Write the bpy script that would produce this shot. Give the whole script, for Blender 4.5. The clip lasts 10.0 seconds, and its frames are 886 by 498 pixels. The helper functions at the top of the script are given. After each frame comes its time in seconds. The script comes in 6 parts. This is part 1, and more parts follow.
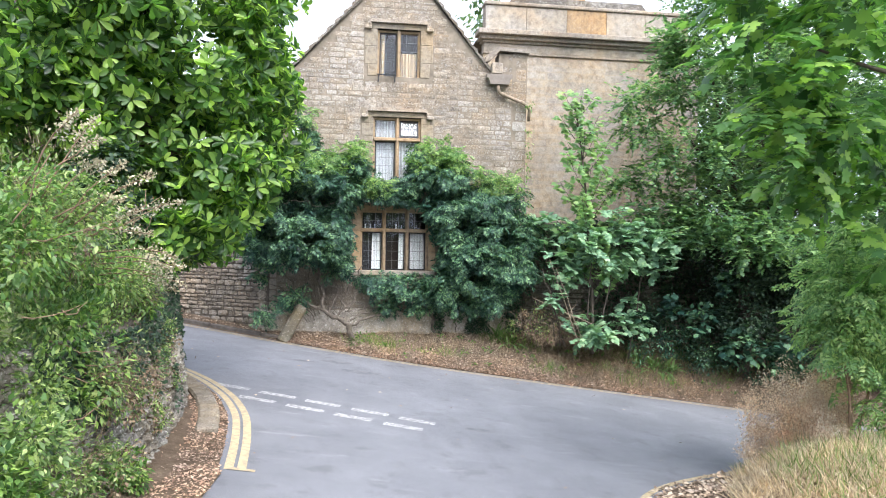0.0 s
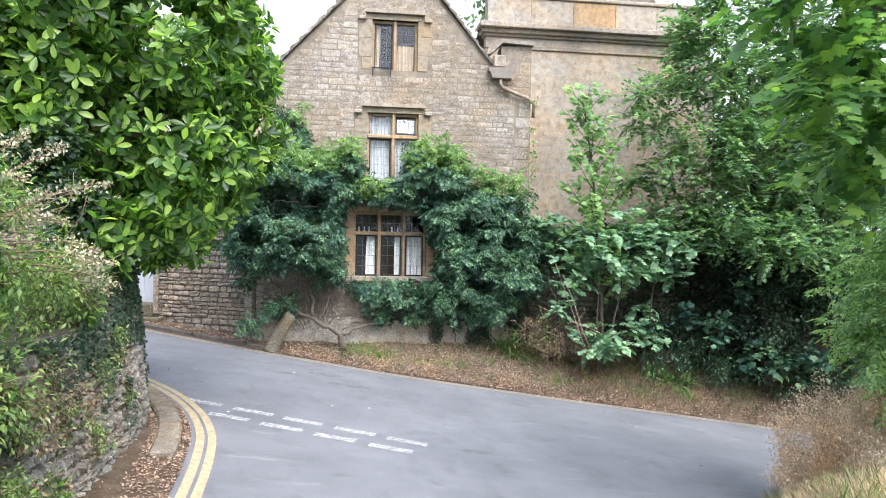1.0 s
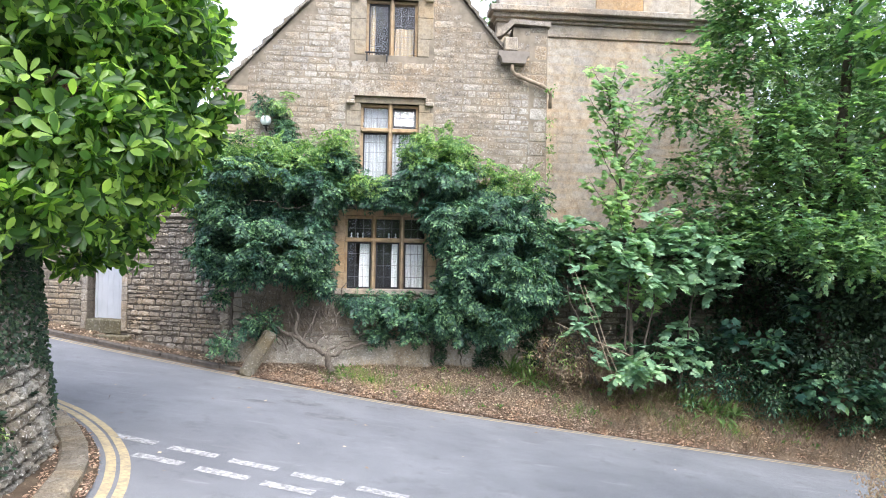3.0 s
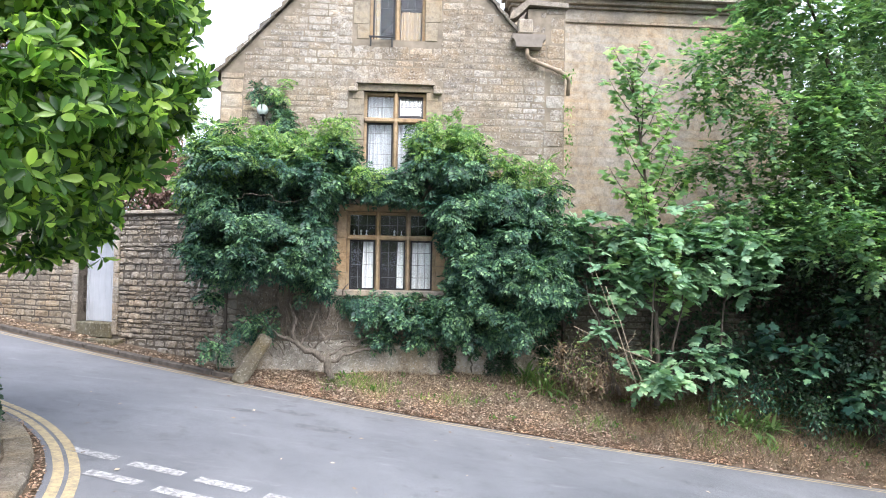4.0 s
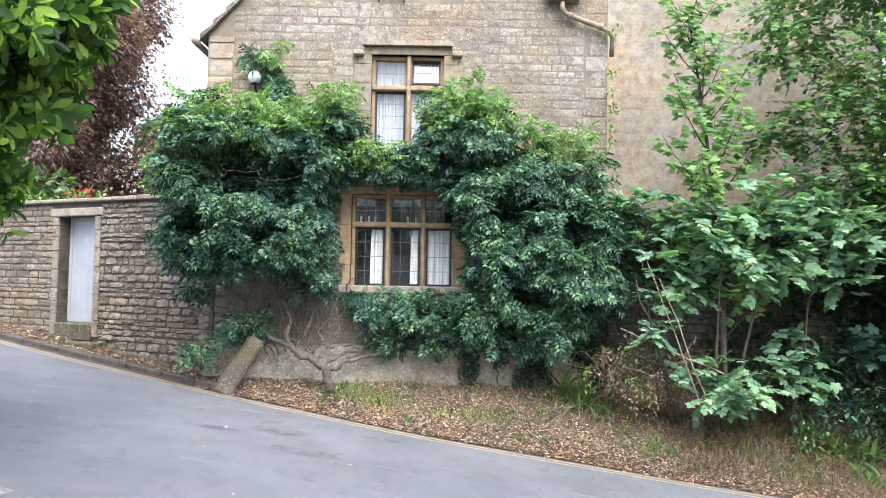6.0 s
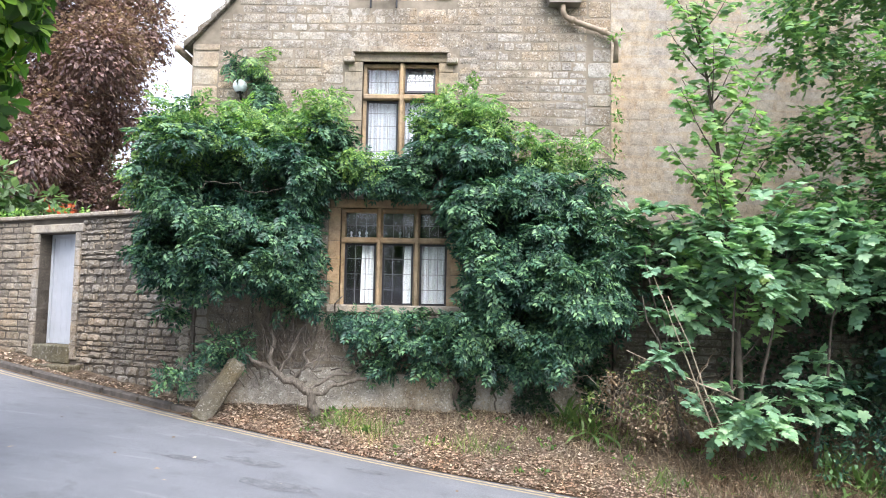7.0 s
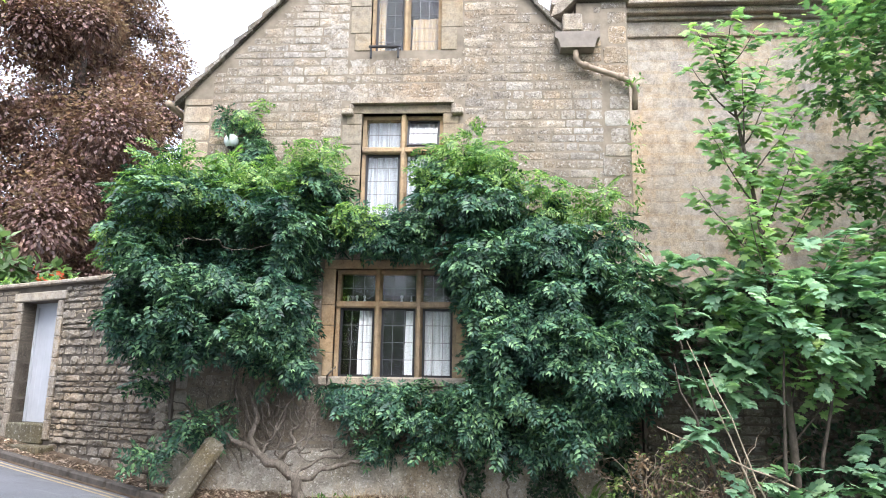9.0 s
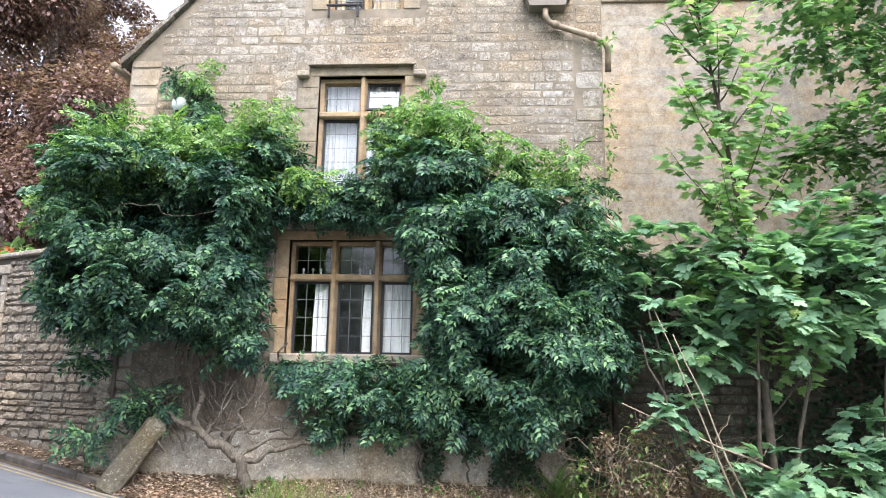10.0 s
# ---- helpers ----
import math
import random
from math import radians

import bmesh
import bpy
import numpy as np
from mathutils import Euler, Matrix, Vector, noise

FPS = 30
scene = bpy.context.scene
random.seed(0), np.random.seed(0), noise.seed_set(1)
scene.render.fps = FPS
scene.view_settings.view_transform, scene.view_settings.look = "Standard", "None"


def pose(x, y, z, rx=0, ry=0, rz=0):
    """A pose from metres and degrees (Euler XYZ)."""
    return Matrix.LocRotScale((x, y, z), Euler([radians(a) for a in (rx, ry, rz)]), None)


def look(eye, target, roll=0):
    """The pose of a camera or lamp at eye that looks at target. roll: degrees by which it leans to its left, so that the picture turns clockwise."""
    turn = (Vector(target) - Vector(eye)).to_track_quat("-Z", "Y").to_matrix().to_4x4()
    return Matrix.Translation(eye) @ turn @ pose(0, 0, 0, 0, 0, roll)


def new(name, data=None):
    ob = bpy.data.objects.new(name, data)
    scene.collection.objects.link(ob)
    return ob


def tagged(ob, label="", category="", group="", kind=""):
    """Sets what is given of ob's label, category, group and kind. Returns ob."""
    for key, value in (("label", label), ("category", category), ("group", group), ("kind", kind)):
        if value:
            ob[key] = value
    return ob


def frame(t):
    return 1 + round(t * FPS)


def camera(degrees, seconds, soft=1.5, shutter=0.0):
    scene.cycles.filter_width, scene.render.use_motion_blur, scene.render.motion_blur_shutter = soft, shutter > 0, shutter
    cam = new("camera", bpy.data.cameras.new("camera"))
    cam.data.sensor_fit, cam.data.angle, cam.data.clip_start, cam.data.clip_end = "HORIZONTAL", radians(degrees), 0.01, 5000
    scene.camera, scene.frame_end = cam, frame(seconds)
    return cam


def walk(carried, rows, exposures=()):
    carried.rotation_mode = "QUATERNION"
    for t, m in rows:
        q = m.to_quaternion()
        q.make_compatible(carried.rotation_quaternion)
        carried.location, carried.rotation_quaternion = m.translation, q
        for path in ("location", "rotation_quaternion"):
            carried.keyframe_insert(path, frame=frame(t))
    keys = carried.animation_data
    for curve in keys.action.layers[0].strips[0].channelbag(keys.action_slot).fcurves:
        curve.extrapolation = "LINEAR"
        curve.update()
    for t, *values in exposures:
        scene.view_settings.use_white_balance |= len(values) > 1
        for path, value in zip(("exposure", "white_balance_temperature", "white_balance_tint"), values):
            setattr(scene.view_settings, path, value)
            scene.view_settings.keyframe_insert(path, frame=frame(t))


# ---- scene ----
cam = camera(64.3, 10.0, soft=1.0)
METRES, EYE, TILT, LEAN, TURN = 9.3, 2.3, 0.0, 0.0, -8.3
ROWS = [
    (0.0, 0.0, 0.0, 0.0, 0.02, -1.36, -1.03),
    (0.5, 0.0112, 0.0591, -0.0091, 0.25, -1.07, -1.03),
    (1.0, 0.0216, 0.1199, -0.0166, 0.6, -0.56, -1.05),
    (1.5, 0.0334, 0.1796, -0.0245, 0.99, -0.0, -1.04),
    (2.0, 0.0417, 0.2402, -0.0321, 1.37, 0.49, -1.03),
    (2.5, 0.0528, 0.2935, -0.0387, 1.89, 0.82, -1.0),
    (4.0, 0.0919, 0.4629, -0.0641, 4.57, 1.79, -1.03),
    (4.5, 0.0965, 0.5216, -0.0734, 5.52, 2.0, -1.04),
    (5.0, 0.1003, 0.5813, -0.0823, 6.43, 2.18, -1.02),
    (5.5, 0.1068, 0.6369, -0.0904, 7.44, 2.38, -1.0),
    (7.0, 0.1377, 0.7633, -0.1035, 9.31, 4.54, -1.01),
    (7.5, 0.1431, 0.7948, -0.1086, 9.93, 6.83, -1.03),
    (8.0, 0.1456, 0.824, -0.1102, 10.62, 9.17, -1.04),
    (8.5, 0.1529, 0.8549, -0.1164, 11.29, 10.66, -0.98),
    (9.0, 0.1598, 0.8861, -0.1223, 11.98, 11.28, -0.94),
    (9.5, 0.175, 0.9248, -0.1306, 12.56, 11.37, -0.91),
    (10.0, 0.1987, 0.9627, -0.1421, 11.78, 10.72, -0.95),
]
METER = [(0.0, 1.4, 6350, 13), (2.5, 1.43, 6350, 13), (5.0, 1.47, 6350, 13), (10.0, 1.53, 6350, 13)]
walk(cam, [(t, pose(0, 0, EYE, TILT, LEAN, TURN) @ pose(METRES * x, METRES * y, METRES * z, 90 + pitch, roll, yaw)) for t, x, y, z, yaw, pitch, roll in ROWS], exposures=METER)

# ---- world and sun: a bright, thinly clouded sky ----
SUN_UP, SUN_TURN = 54.0, 160.0
world = bpy.data.worlds.new("world")
scene.world = world
world.use_nodes = True
wn = world.node_tree
wn.nodes.clear()
sky = wn.nodes.new("ShaderNodeTexSky")
sky.sky_type, sky.sun_disc = "NISHITA", False
sky.sun_elevation, sky.sun_rotation = radians(SUN_UP), radians(SUN_TURN)
sky.air_density, sky.dust_density, sky.ozone_density = 1.0, 6.0, 1.0
pale = wn.nodes.new("ShaderNodeHueSaturation")
pale.inputs["Saturation"].default_value = 0.45
back = wn.nodes.new("ShaderNodeBackground")
back.inputs["Strength"].default_value = 0.15
wout = wn.nodes.new("ShaderNodeOutputWorld")
wn.links.new(sky.outputs[0], pale.inputs["Color"])
cloud = wn.nodes.new("ShaderNodeMix")
cloud.data_type = "RGBA"
cloud.inputs[0].default_value = 0.55
cloud.inputs[7].default_value = (6.15, 6.9, 8.5, 1)
wn.links.new(pale.outputs[0], cloud.inputs[6])
wn.links.new(cloud.outputs[2], back.inputs[0])
wn.links.new(back.outputs[0], wout.inputs[0])
sun = new("sun", bpy.data.lights.new("sun", "SUN"))
sun.data.energy, sun.data.angle, sun.data.color = 2.15, radians(50), (1.0, 0.98, 0.96)
az = radians(SUN_TURN)
sun.matrix_world = look((math.sin(az) * 30, math.cos(az) * 30, 30 * math.tan(radians(SUN_UP))), (0, 0, 0))

# ---- materials ----


class Nodes:
    """A small wrapper that keeps node code short."""

    def __init__(self, name):
        self.m = bpy.data.materials.new(name)
        self.m.use_nodes = True
        self.t = self.m.node_tree
        self.b = self.t.nodes["Principled BSDF"]
        self.out = self.t.nodes["Material Output"]

    def add(self, kind, ins=()):
        n = self.t.nodes.new(kind)
        for k, v in (ins.items() if isinstance(ins, dict) else enumerate(ins)):
            self.set(n.inputs[k], v)
        return n

    def set(self, socket, v):
        if hasattr(v, "outputs"):
            v = v.outputs[0]
        if isinstance(v, bpy.types.NodeSocket):
            self.t.links.new(v, socket)
        elif v is not None:
            socket.default_value = v

    def place(self):
        return self.add("ShaderNodeTexCoord").outputs["Object"]

    def noise(self, scale, detail=4, rough=0.6, at=None):
        g = self.add("ShaderNodeNewGeometry").outputs["Position"] if at is None else at
        return self.add("ShaderNodeTexNoise", {"Vector": g, "Scale": scale, "Detail": detail, "Roughness": rough})

    def ramp(self, fac, *stops):
        r = self.add("ShaderNodeValToRGB", {"Fac": fac})
        e = r.color_ramp.elements
        while len(e) < len(stops):
            e.new(0.5)
        for el, (p, c) in zip(e, stops):
            el.position, el.color = p, (c if len(c) == 4 else (*c, 1))
        return r

    def mix(self, fac, a, b, mode="MIX"):
        n = self.add("ShaderNodeMix")
        n.data_type, n.blend_type = "RGBA", mode
        self.set(n.inputs[0], fac)
        self.set(n.inputs[6], a if not isinstance(a, tuple) else (*a, 1))
        self.set(n.inputs[7], b if not isinstance(b, tuple) else (*b, 1))
        return n.outputs[2]

    def bump(self, height, strength=0.4, distance=0.01):
        self.set(self.b.inputs["Normal"], self.add("ShaderNodeBump", {"Height": height, "Strength": strength, "Distance": distance}))

    def done(self, colour, rough=0.85, spec=0.3):
        self.set(self.b.inputs["Base Color"], colour if not isinstance(colour, tuple) else (*colour, 1))
        self.set(self.b.inputs["Roughness"], rough)
        self.set(self.b.inputs["Specular IOR Level"], spec)
        return self.m


def leaf_mat(name, dark, mid, light, rough=0.38, through_light=0.35, island=True, spec=0.55, glow=(1.25, 1.42, 0.8), uneven=1.0):
    n = Nodes(name)
    rnd = n.add("ShaderNodeNewGeometry").outputs["Random Per Island"] if island else n.add("ShaderNodeObjectInfo").outputs["Random"]
    col = n.ramp(rnd, (0.0, dark), (0.55, mid), (0.97, light))
    patch = n.noise(1.6, 3)
    hue = n.ramp(patch, (0.35, (1 - 0.25 * uneven, 1 - 0.2 * uneven, 1 - 0.2 * uneven)), (0.65, (1 + 0.15 * uneven, 1 + 0.1 * uneven, 1 - 0.05 * uneven)))
    c = n.mix(1.0, col.outputs[0], hue.outputs[0], "MULTIPLY")
    n.done(c, rough, spec)
    tr = n.add("ShaderNodeBsdfTranslucent")
    n.set(tr.inputs[0], n.mix(1.0, c, glow, "MULTIPLY"))
    mx = n.add("ShaderNodeMixShader", [through_light, n.b, tr])
    n.t.links.new(mx.outputs[0], n.out.inputs[0])
    return n.m


def stone_mat(name, tones, lichen=0.3, per_object=False, soot=0.35, speck=1.0):
    n = Nodes(name)
    if per_object:
        rnd = n.add("ShaderNodeObjectInfo").outputs["Random"]
    else:
        rnd = n.add("ShaderNodeNewGeometry").outputs["Random Per Island"]
    k = len(tones) - 1
    col = n.ramp(rnd, *[(i / k, t) for i, t in enumerate(tones)])
    big = n.noise(0.55, 4)
    fine = n.noise(42, 5, 0.75)
    c = n.mix(1.0, col.outputs[0], n.ramp(fine, (0.34, (1 - 0.5 * speck, 1 - 0.52 * speck, 1 - 0.54 * speck)), (0.48, (0.96, 0.955, 0.95)), (0.66, (1 + 0.3 * speck,) * 3)).outputs[0], "MULTIPLY")
    blotch = n.noise(7, 5, 0.7)
    c = n.mix(1.0, c, n.ramp(blotch, (0.36, (0.74, 0.72, 0.7)), (0.5, (1.0, 0.99, 0.97)), (0.64, (1.2, 1.18, 1.13))).outputs[0], "MULTIPLY")
    warm = n.noise(0.9, 4, 0.65)
    c = n.mix(1.0, c, n.ramp(warm, (0.36, (1.1, 0.99, 0.86)), (0.5, (1.0, 0.99, 0.96)), (0.62, (0.95, 0.98, 1.04))).outputs[0], "MULTIPLY")
    c = n.mix(n.ramp(big, (0.5, (0, 0, 0)), (0.72, (soot,) * 3)).outputs[0], c, (0.13, 0.115, 0.1))
    spots = n.noise(24, 5, 0.75)
    c = n.mix(n.ramp(spots, (0.57, (0, 0, 0)), (0.65, (lichen * 1.5,) * 3)).outputs[0], c, (0.6, 0.58, 0.54))
    bare = n.noise(0.7, 3, 0.6, n.add("ShaderNodeMapping", {"Vector": n.add("ShaderNodeNewGeometry").outputs["Position"], "Location": (7, 3, 1)}).outputs[0])
    pale = n.mix(1.0, n.ramp(bare, (0.5, (0, 0, 0)), (0.64, (1, 1, 1))).outputs[0], n.ramp(n.noise(11, 6, 0.8), (0.44, (0, 0, 0)), (0.6, (lichen * 1.3,) * 3)).outputs[0], "MULTIPLY")
    c = n.mix(pale, c, (0.5, 0.475, 0.43))
    n.bump(n.noise(38, 8, 0.85), 0.8, 0.016)
    return n.done(c, 0.92, 0.2)


def plain(name, colour, rough=0.6, metal=0.0, vary=0.15, scale=8):
    n = Nodes(name)
    f = n.noise(scale, 5)
    lo, hi = tuple(v * (1 - vary) for v in colour), tuple(min(1, v * (1 + vary)) for v in colour)
    n.b.inputs["Metallic"].default_value = metal
    n.bump(n.noise(scale * 9, 3), 0.15, 0.004)
    return n.done(n.ramp(f, (0.3, lo), (0.7, hi)).outputs[0], rough, 0.4)


TONES = [(0.195, 0.168, 0.137), (0.247, 0.216, 0.176), (0.214, 0.19, 0.16), (0.268, 0.234, 0.19), (0.233, 0.207, 0.173), (0.315, 0.289, 0.25), (0.26, 0.213, 0.157)]
M_STONE = stone_mat("limestone_blocks", TONES, 0.42, soot=0.5, speck=1.3)
M_STONE_OB = stone_mat("limestone_block", TONES, 0.42, per_object=True, soot=0.5, speck=1.3)
M_ASHLAR = stone_mat("pale_ashlar", [(0.325, 0.293, 0.247), (0.36, 0.328, 0.28), (0.34, 0.303, 0.255), (0.36, 0.3, 0.222)], 0.2, soot=0.3, speck=0.5)
M_ASHLAR_OB = stone_mat("pale_ashlar_block", [(0.325, 0.293, 0.247), (0.36, 0.328, 0.28), (0.34, 0.303, 0.255)], 0.2, per_object=True, soot=0.3, speck=0.5)
RUBBLE = [(0.14, 0.125, 0.106), (0.25, 0.222, 0.185), (0.19, 0.17, 0.143), (0.3, 0.262, 0.212), (0.165, 0.147, 0.125)]
M_RUBBLE = stone_mat("garden_rubble", RUBBLE, 0.35)
M_RUBBLE_OB = stone_mat("garden_rubble_stone", RUBBLE, 0.35, per_object=True)
TAN = [(0.17, 0.147, 0.116), (0.26, 0.226, 0.178), (0.21, 0.183, 0.145), (0.3, 0.257, 0.196)]
# darker, greener garden rubble; deep shade beside the tree is in the colour
SHADED_RUBBLE = [(0.075, 0.075, 0.058), (0.14, 0.132, 0.105), (0.105, 0.1, 0.08), (0.17, 0.155, 0.122)]
M_SHADED_RUBBLE = stone_mat("shaded_rubble", SHADED_RUBBLE, 0.2, soot=0.6)
M_SHADED_RUBBLE_OB = stone_mat("shaded_rubble_stone", SHADED_RUBBLE, 0.2, per_object=True, soot=0.6)
M_TAN = stone_mat("tan_wall_stone", TAN, 0.2, soot=0.5)
M_TAN_OB = stone_mat("tan_wall_stone_single", TAN, 0.2, per_object=True, soot=0.5)
GREY = [(0.15, 0.143, 0.125), (0.23, 0.22, 0.195), (0.19, 0.182, 0.16), (0.27, 0.258, 0.225)]
M_GREY = stone_mat("grey_roadside_stone", GREY, 0.8, soot=0.6)
M_GREY_OB = stone_mat("grey_roadside_stone_single", GREY, 0.8, per_object=True, soot=0.6)
M_MORTAR = plain("lime_mortar", (0.21, 0.178, 0.137), 0.95, vary=0.3, scale=5)
M_JOINT = plain("earth_joint", (0.1, 0.085, 0.068), 0.95, vary=0.3, scale=5)
M_DRESS = stone_mat("honey_dressed_stone", [(0.261, 0.225, 0.173), (0.288, 0.248, 0.189), (0.252, 0.221, 0.176)], 0.08, soot=0.3, speck=0.4)
M_MULL = stone_mat("orange_mullion_stone", [(0.35, 0.258, 0.162), (0.38, 0.285, 0.185), (0.33, 0.255, 0.175)], 0.04, soot=0.3, speck=0.35)
M_CORNICE = stone_mat("weathered_cornice", [(0.25, 0.22, 0.19), (0.33, 0.29, 0.24), (0.2, 0.175, 0.15)], 0.25, soot=0.6)
M_TILE = stone_mat("stone_roof_tiles", [(0.085, 0.078, 0.068), (0.155, 0.14, 0.12), (0.115, 0.106, 0.092)], 0.4)
M_LEAD = plain("dark_iron_frame", (0.035, 0.035, 0.038), 0.5, 0.4)
M_LEADBAR = plain("grey_lead_came", (0.22, 0.22, 0.225), 0.5, 0.3)
M_PIPE = plain("brown_painted_iron", (0.27, 0.21, 0.15), 0.6, vary=0.25)
M_HOPPER = plain("stone_coloured_gutter", (0.19, 0.165, 0.14), 0.75, vary=0.2)
M_CURTAIN = plain("white_net_curtain", (0.88, 0.89, 0.9), 0.9, vary=0.05)
M_NET = plain("grey_net_curtain", (0.46, 0.48, 0.51), 0.9, vary=0.1)
M_TANCLOTH = plain("faded_tan_curtain", (0.42, 0.32, 0.2), 0.9, vary=0.15)
# near-black plaster; the dimness of the unlit rooms is put into its colour
M_ROOM = plain("darkened_room_plaster", (0.05, 0.045, 0.04), 0.9)
# white paint greyed bluish; shade of the doorway's overhang is in the colour
M_DOOR = plain("shaded_white_door_paint", (0.42, 0.44, 0.475), 0.45, vary=0.08, scale=3)
M_BARK = plain("brown_bark", (0.085, 0.07, 0.055), 0.9, vary=0.45, scale=14)
n = Nodes("grey_vine_wood")
strand = n.add("ShaderNodeMapping", {"Vector": n.place(), "Scale": (34, 34, 7)})
f = n.noise(1.0, 6, 0.75, strand.outputs[0])
n.bump(f, 1.0, 0.03)
M_VINE = n.done(n.ramp(f, (0.3, (0.055, 0.047, 0.039)), (0.55, (0.16, 0.138, 0.114)), (0.72, (0.27, 0.242, 0.205))).outputs[0], 0.9, 0.15)
M_TWIG = plain("dry_twig", (0.22, 0.15, 0.1), 0.9, vary=0.3, scale=20)
M_CANE = plain("pale_dead_cane", (0.33, 0.27, 0.2), 0.85, vary=0.3, scale=18)
M_SHINGLE = stone_mat("orange_chimney_stone", [(0.36, 0.25, 0.14), (0.4, 0.28, 0.16)], 0.15, soot=0.5, speck=0.6)

M_KERB = plain("dark_kerb_stone", (0.085, 0.074, 0.064), 0.9, vary=0.4, scale=9)
M_PLINTH = stone_mat("lichened_plinth_stone", [(0.27, 0.245, 0.205), (0.34, 0.312, 0.265), (0.3, 0.275, 0.23)], 1.0, soot=0.45, speck=1.0)
M_MOSSY = stone_mat("mossy_stone", [(0.09, 0.085, 0.055), (0.13, 0.115, 0.08)], 0.35, soot=0.5)

n = Nodes("window_glass")
n.b.inputs["Transmission Weight"].default_value = 1.0
n.b.inputs["IOR"].default_value = 1.45
n.bump(n.noise(6, 2), 0.05, 0.01)
M_GLASS = n.done((0.93, 0.96, 0.96), 0.02, 0.5)

n = Nodes("asphalt")
g = n.noise(260, 3, 0.7)
w = n.noise(0.9, 4)
c = n.mix(1.0, n.ramp(w, (0.3, (0.13, 0.136, 0.151)), (0.7, (0.182, 0.189, 0.206))).outputs[0], n.ramp(g, (0.3, (0.7, 0.7, 0.7)), (0.7, (1.3, 1.3, 1.3))).outputs[0], "MULTIPLY")
c = n.mix(n.ramp(n.noise(2.2, 6, 0.7), (0.55, (0, 0, 0)), (0.7, (0.55,) * 3)).outputs[0], c, (0.085, 0.086, 0.094))
scuff = n.add("ShaderNodeMapping", {"Vector": n.add("ShaderNodeNewGeometry").outputs["Position"], "Rotation": (0, 0, -0.15), "Scale": (0.6, 2.6, 1)})
c = n.mix(n.ramp(n.noise(1.6, 8, 0.75, scuff.outputs[0]), (0.58, (0, 0, 0)), (0.7, (0.45,) * 3)).outputs[0], c, (0.3, 0.3, 0.31))
chip = n.ramp(n.noise(9, 7, 0.85), (0.62, (0, 0, 0)), (0.68, (0.6,) * 3)).outputs[0]
zone = n.ramp(n.noise(0.35, 2), (0.5, (0, 0, 0)), (0.6, (1, 1, 1))).outputs[0]
c = n.mix(n.mix(1.0, chip, zone, "MULTIPLY"), c, (0.4, 0.4, 0.4))
n.bump(g, 0.6, 0.006)
M_ROAD = n.done(c, 0.75, 0.4)

n = Nodes("dark_tar_patch")
c = n.ramp(n.noise(6, 6, 0.8), (0.4, (0.1, 0.103, 0.112)), (0.62, (0.17, 0.175, 0.19)))
n.bump(n.noise(260, 3, 0.7), 0.6, 0.006)
M_PATCH = n.done(c.outputs[0], 0.75, 0.4)

n = Nodes("worn_white_road_paint")
w = n.noise(16, 6, 0.75)
M_WHITE = n.done(n.ramp(w, (0.42, (0.19, 0.19, 0.2)), (0.62, (0.46, 0.46, 0.455))).outputs[0], 0.7)
n = Nodes("worn_yellow_road_paint")
w = n.noise(14, 6, 0.75)
M_YELLOW = n.done(n.ramp(w, (0.38, (0.27, 0.23, 0.17)), (0.58, (0.46, 0.37, 0.215))).outputs[0], 0.7)

n = Nodes("dry_verge_soil")
c = n.ramp(n.noise(3.5, 7, 0.75), (0.25, (0.06, 0.045, 0.033)), (0.5, (0.145, 0.108, 0.077)), (0.75, (0.23, 0.18, 0.13)))
n.bump(n.noise(30, 6, 0.8), 0.9, 0.04)
M_SOIL = n.done(c.outputs[0], 0.95, 0.1)
n = Nodes("meadow_ground")
c = n.ramp(n.noise(0.6, 7, 0.75), (0.3, (0.045, 0.06, 0.02)), (0.7, (0.09, 0.105, 0.04)))
M_GROUND = n.done(c.outputs[0], 0.95, 0.1)

DRY = (1.15, 1.05, 0.9)
L_WIST = leaf_mat("wisteria_leaf", (0.018, 0.052, 0.044), (0.05, 0.128, 0.1), (0.175, 0.325, 0.195), 0.45, 0.2, spec=0.32, uneven=2.2)
L_WISTY = leaf_mat("young_wisteria_leaf", (0.07, 0.165, 0.06), (0.15, 0.29, 0.085), (0.33, 0.47, 0.16), 0.42, 0.4)
L_LAUR = leaf_mat("laurel_leaf", (0.028, 0.072, 0.026), (0.095, 0.205, 0.052), (0.4, 0.58, 0.15), 0.3, 0.55, glow=(1.5, 1.65, 0.85))
L_SYC = leaf_mat("sycamore_leaf", (0.11, 0.21, 0.145), (0.215, 0.375, 0.255), (0.35, 0.51, 0.35), 0.6, 0.38, spec=0.3)
L_SYCO = leaf_mat("sycamore_leaf_single", (0.13, 0.25, 0.125), (0.25, 0.41, 0.19), (0.42, 0.56, 0.27), 0.55, 0.45, island=False, spec=0.3)
L_SYCO2 = leaf_mat("sapling_leaf", (0.13, 0.25, 0.125), (0.25, 0.41, 0.19), (0.42, 0.56, 0.27), 0.55, 0.45, spec=0.3)
L_MAPLE = leaf_mat("maple_leaf", (0.045, 0.12, 0.05), (0.12, 0.26, 0.075), (0.28, 0.46, 0.11), 0.42, 0.5)
L_ASH = leaf_mat("roadside_tree_leaf", (0.065, 0.14, 0.085), (0.16, 0.295, 0.155), (0.3, 0.44, 0.2), 0.45, 0.5)
L_HEDGE = leaf_mat("hedge_leaf", (0.06, 0.115, 0.04), (0.165, 0.265, 0.088), (0.41, 0.5, 0.21), 0.5, 0.4)
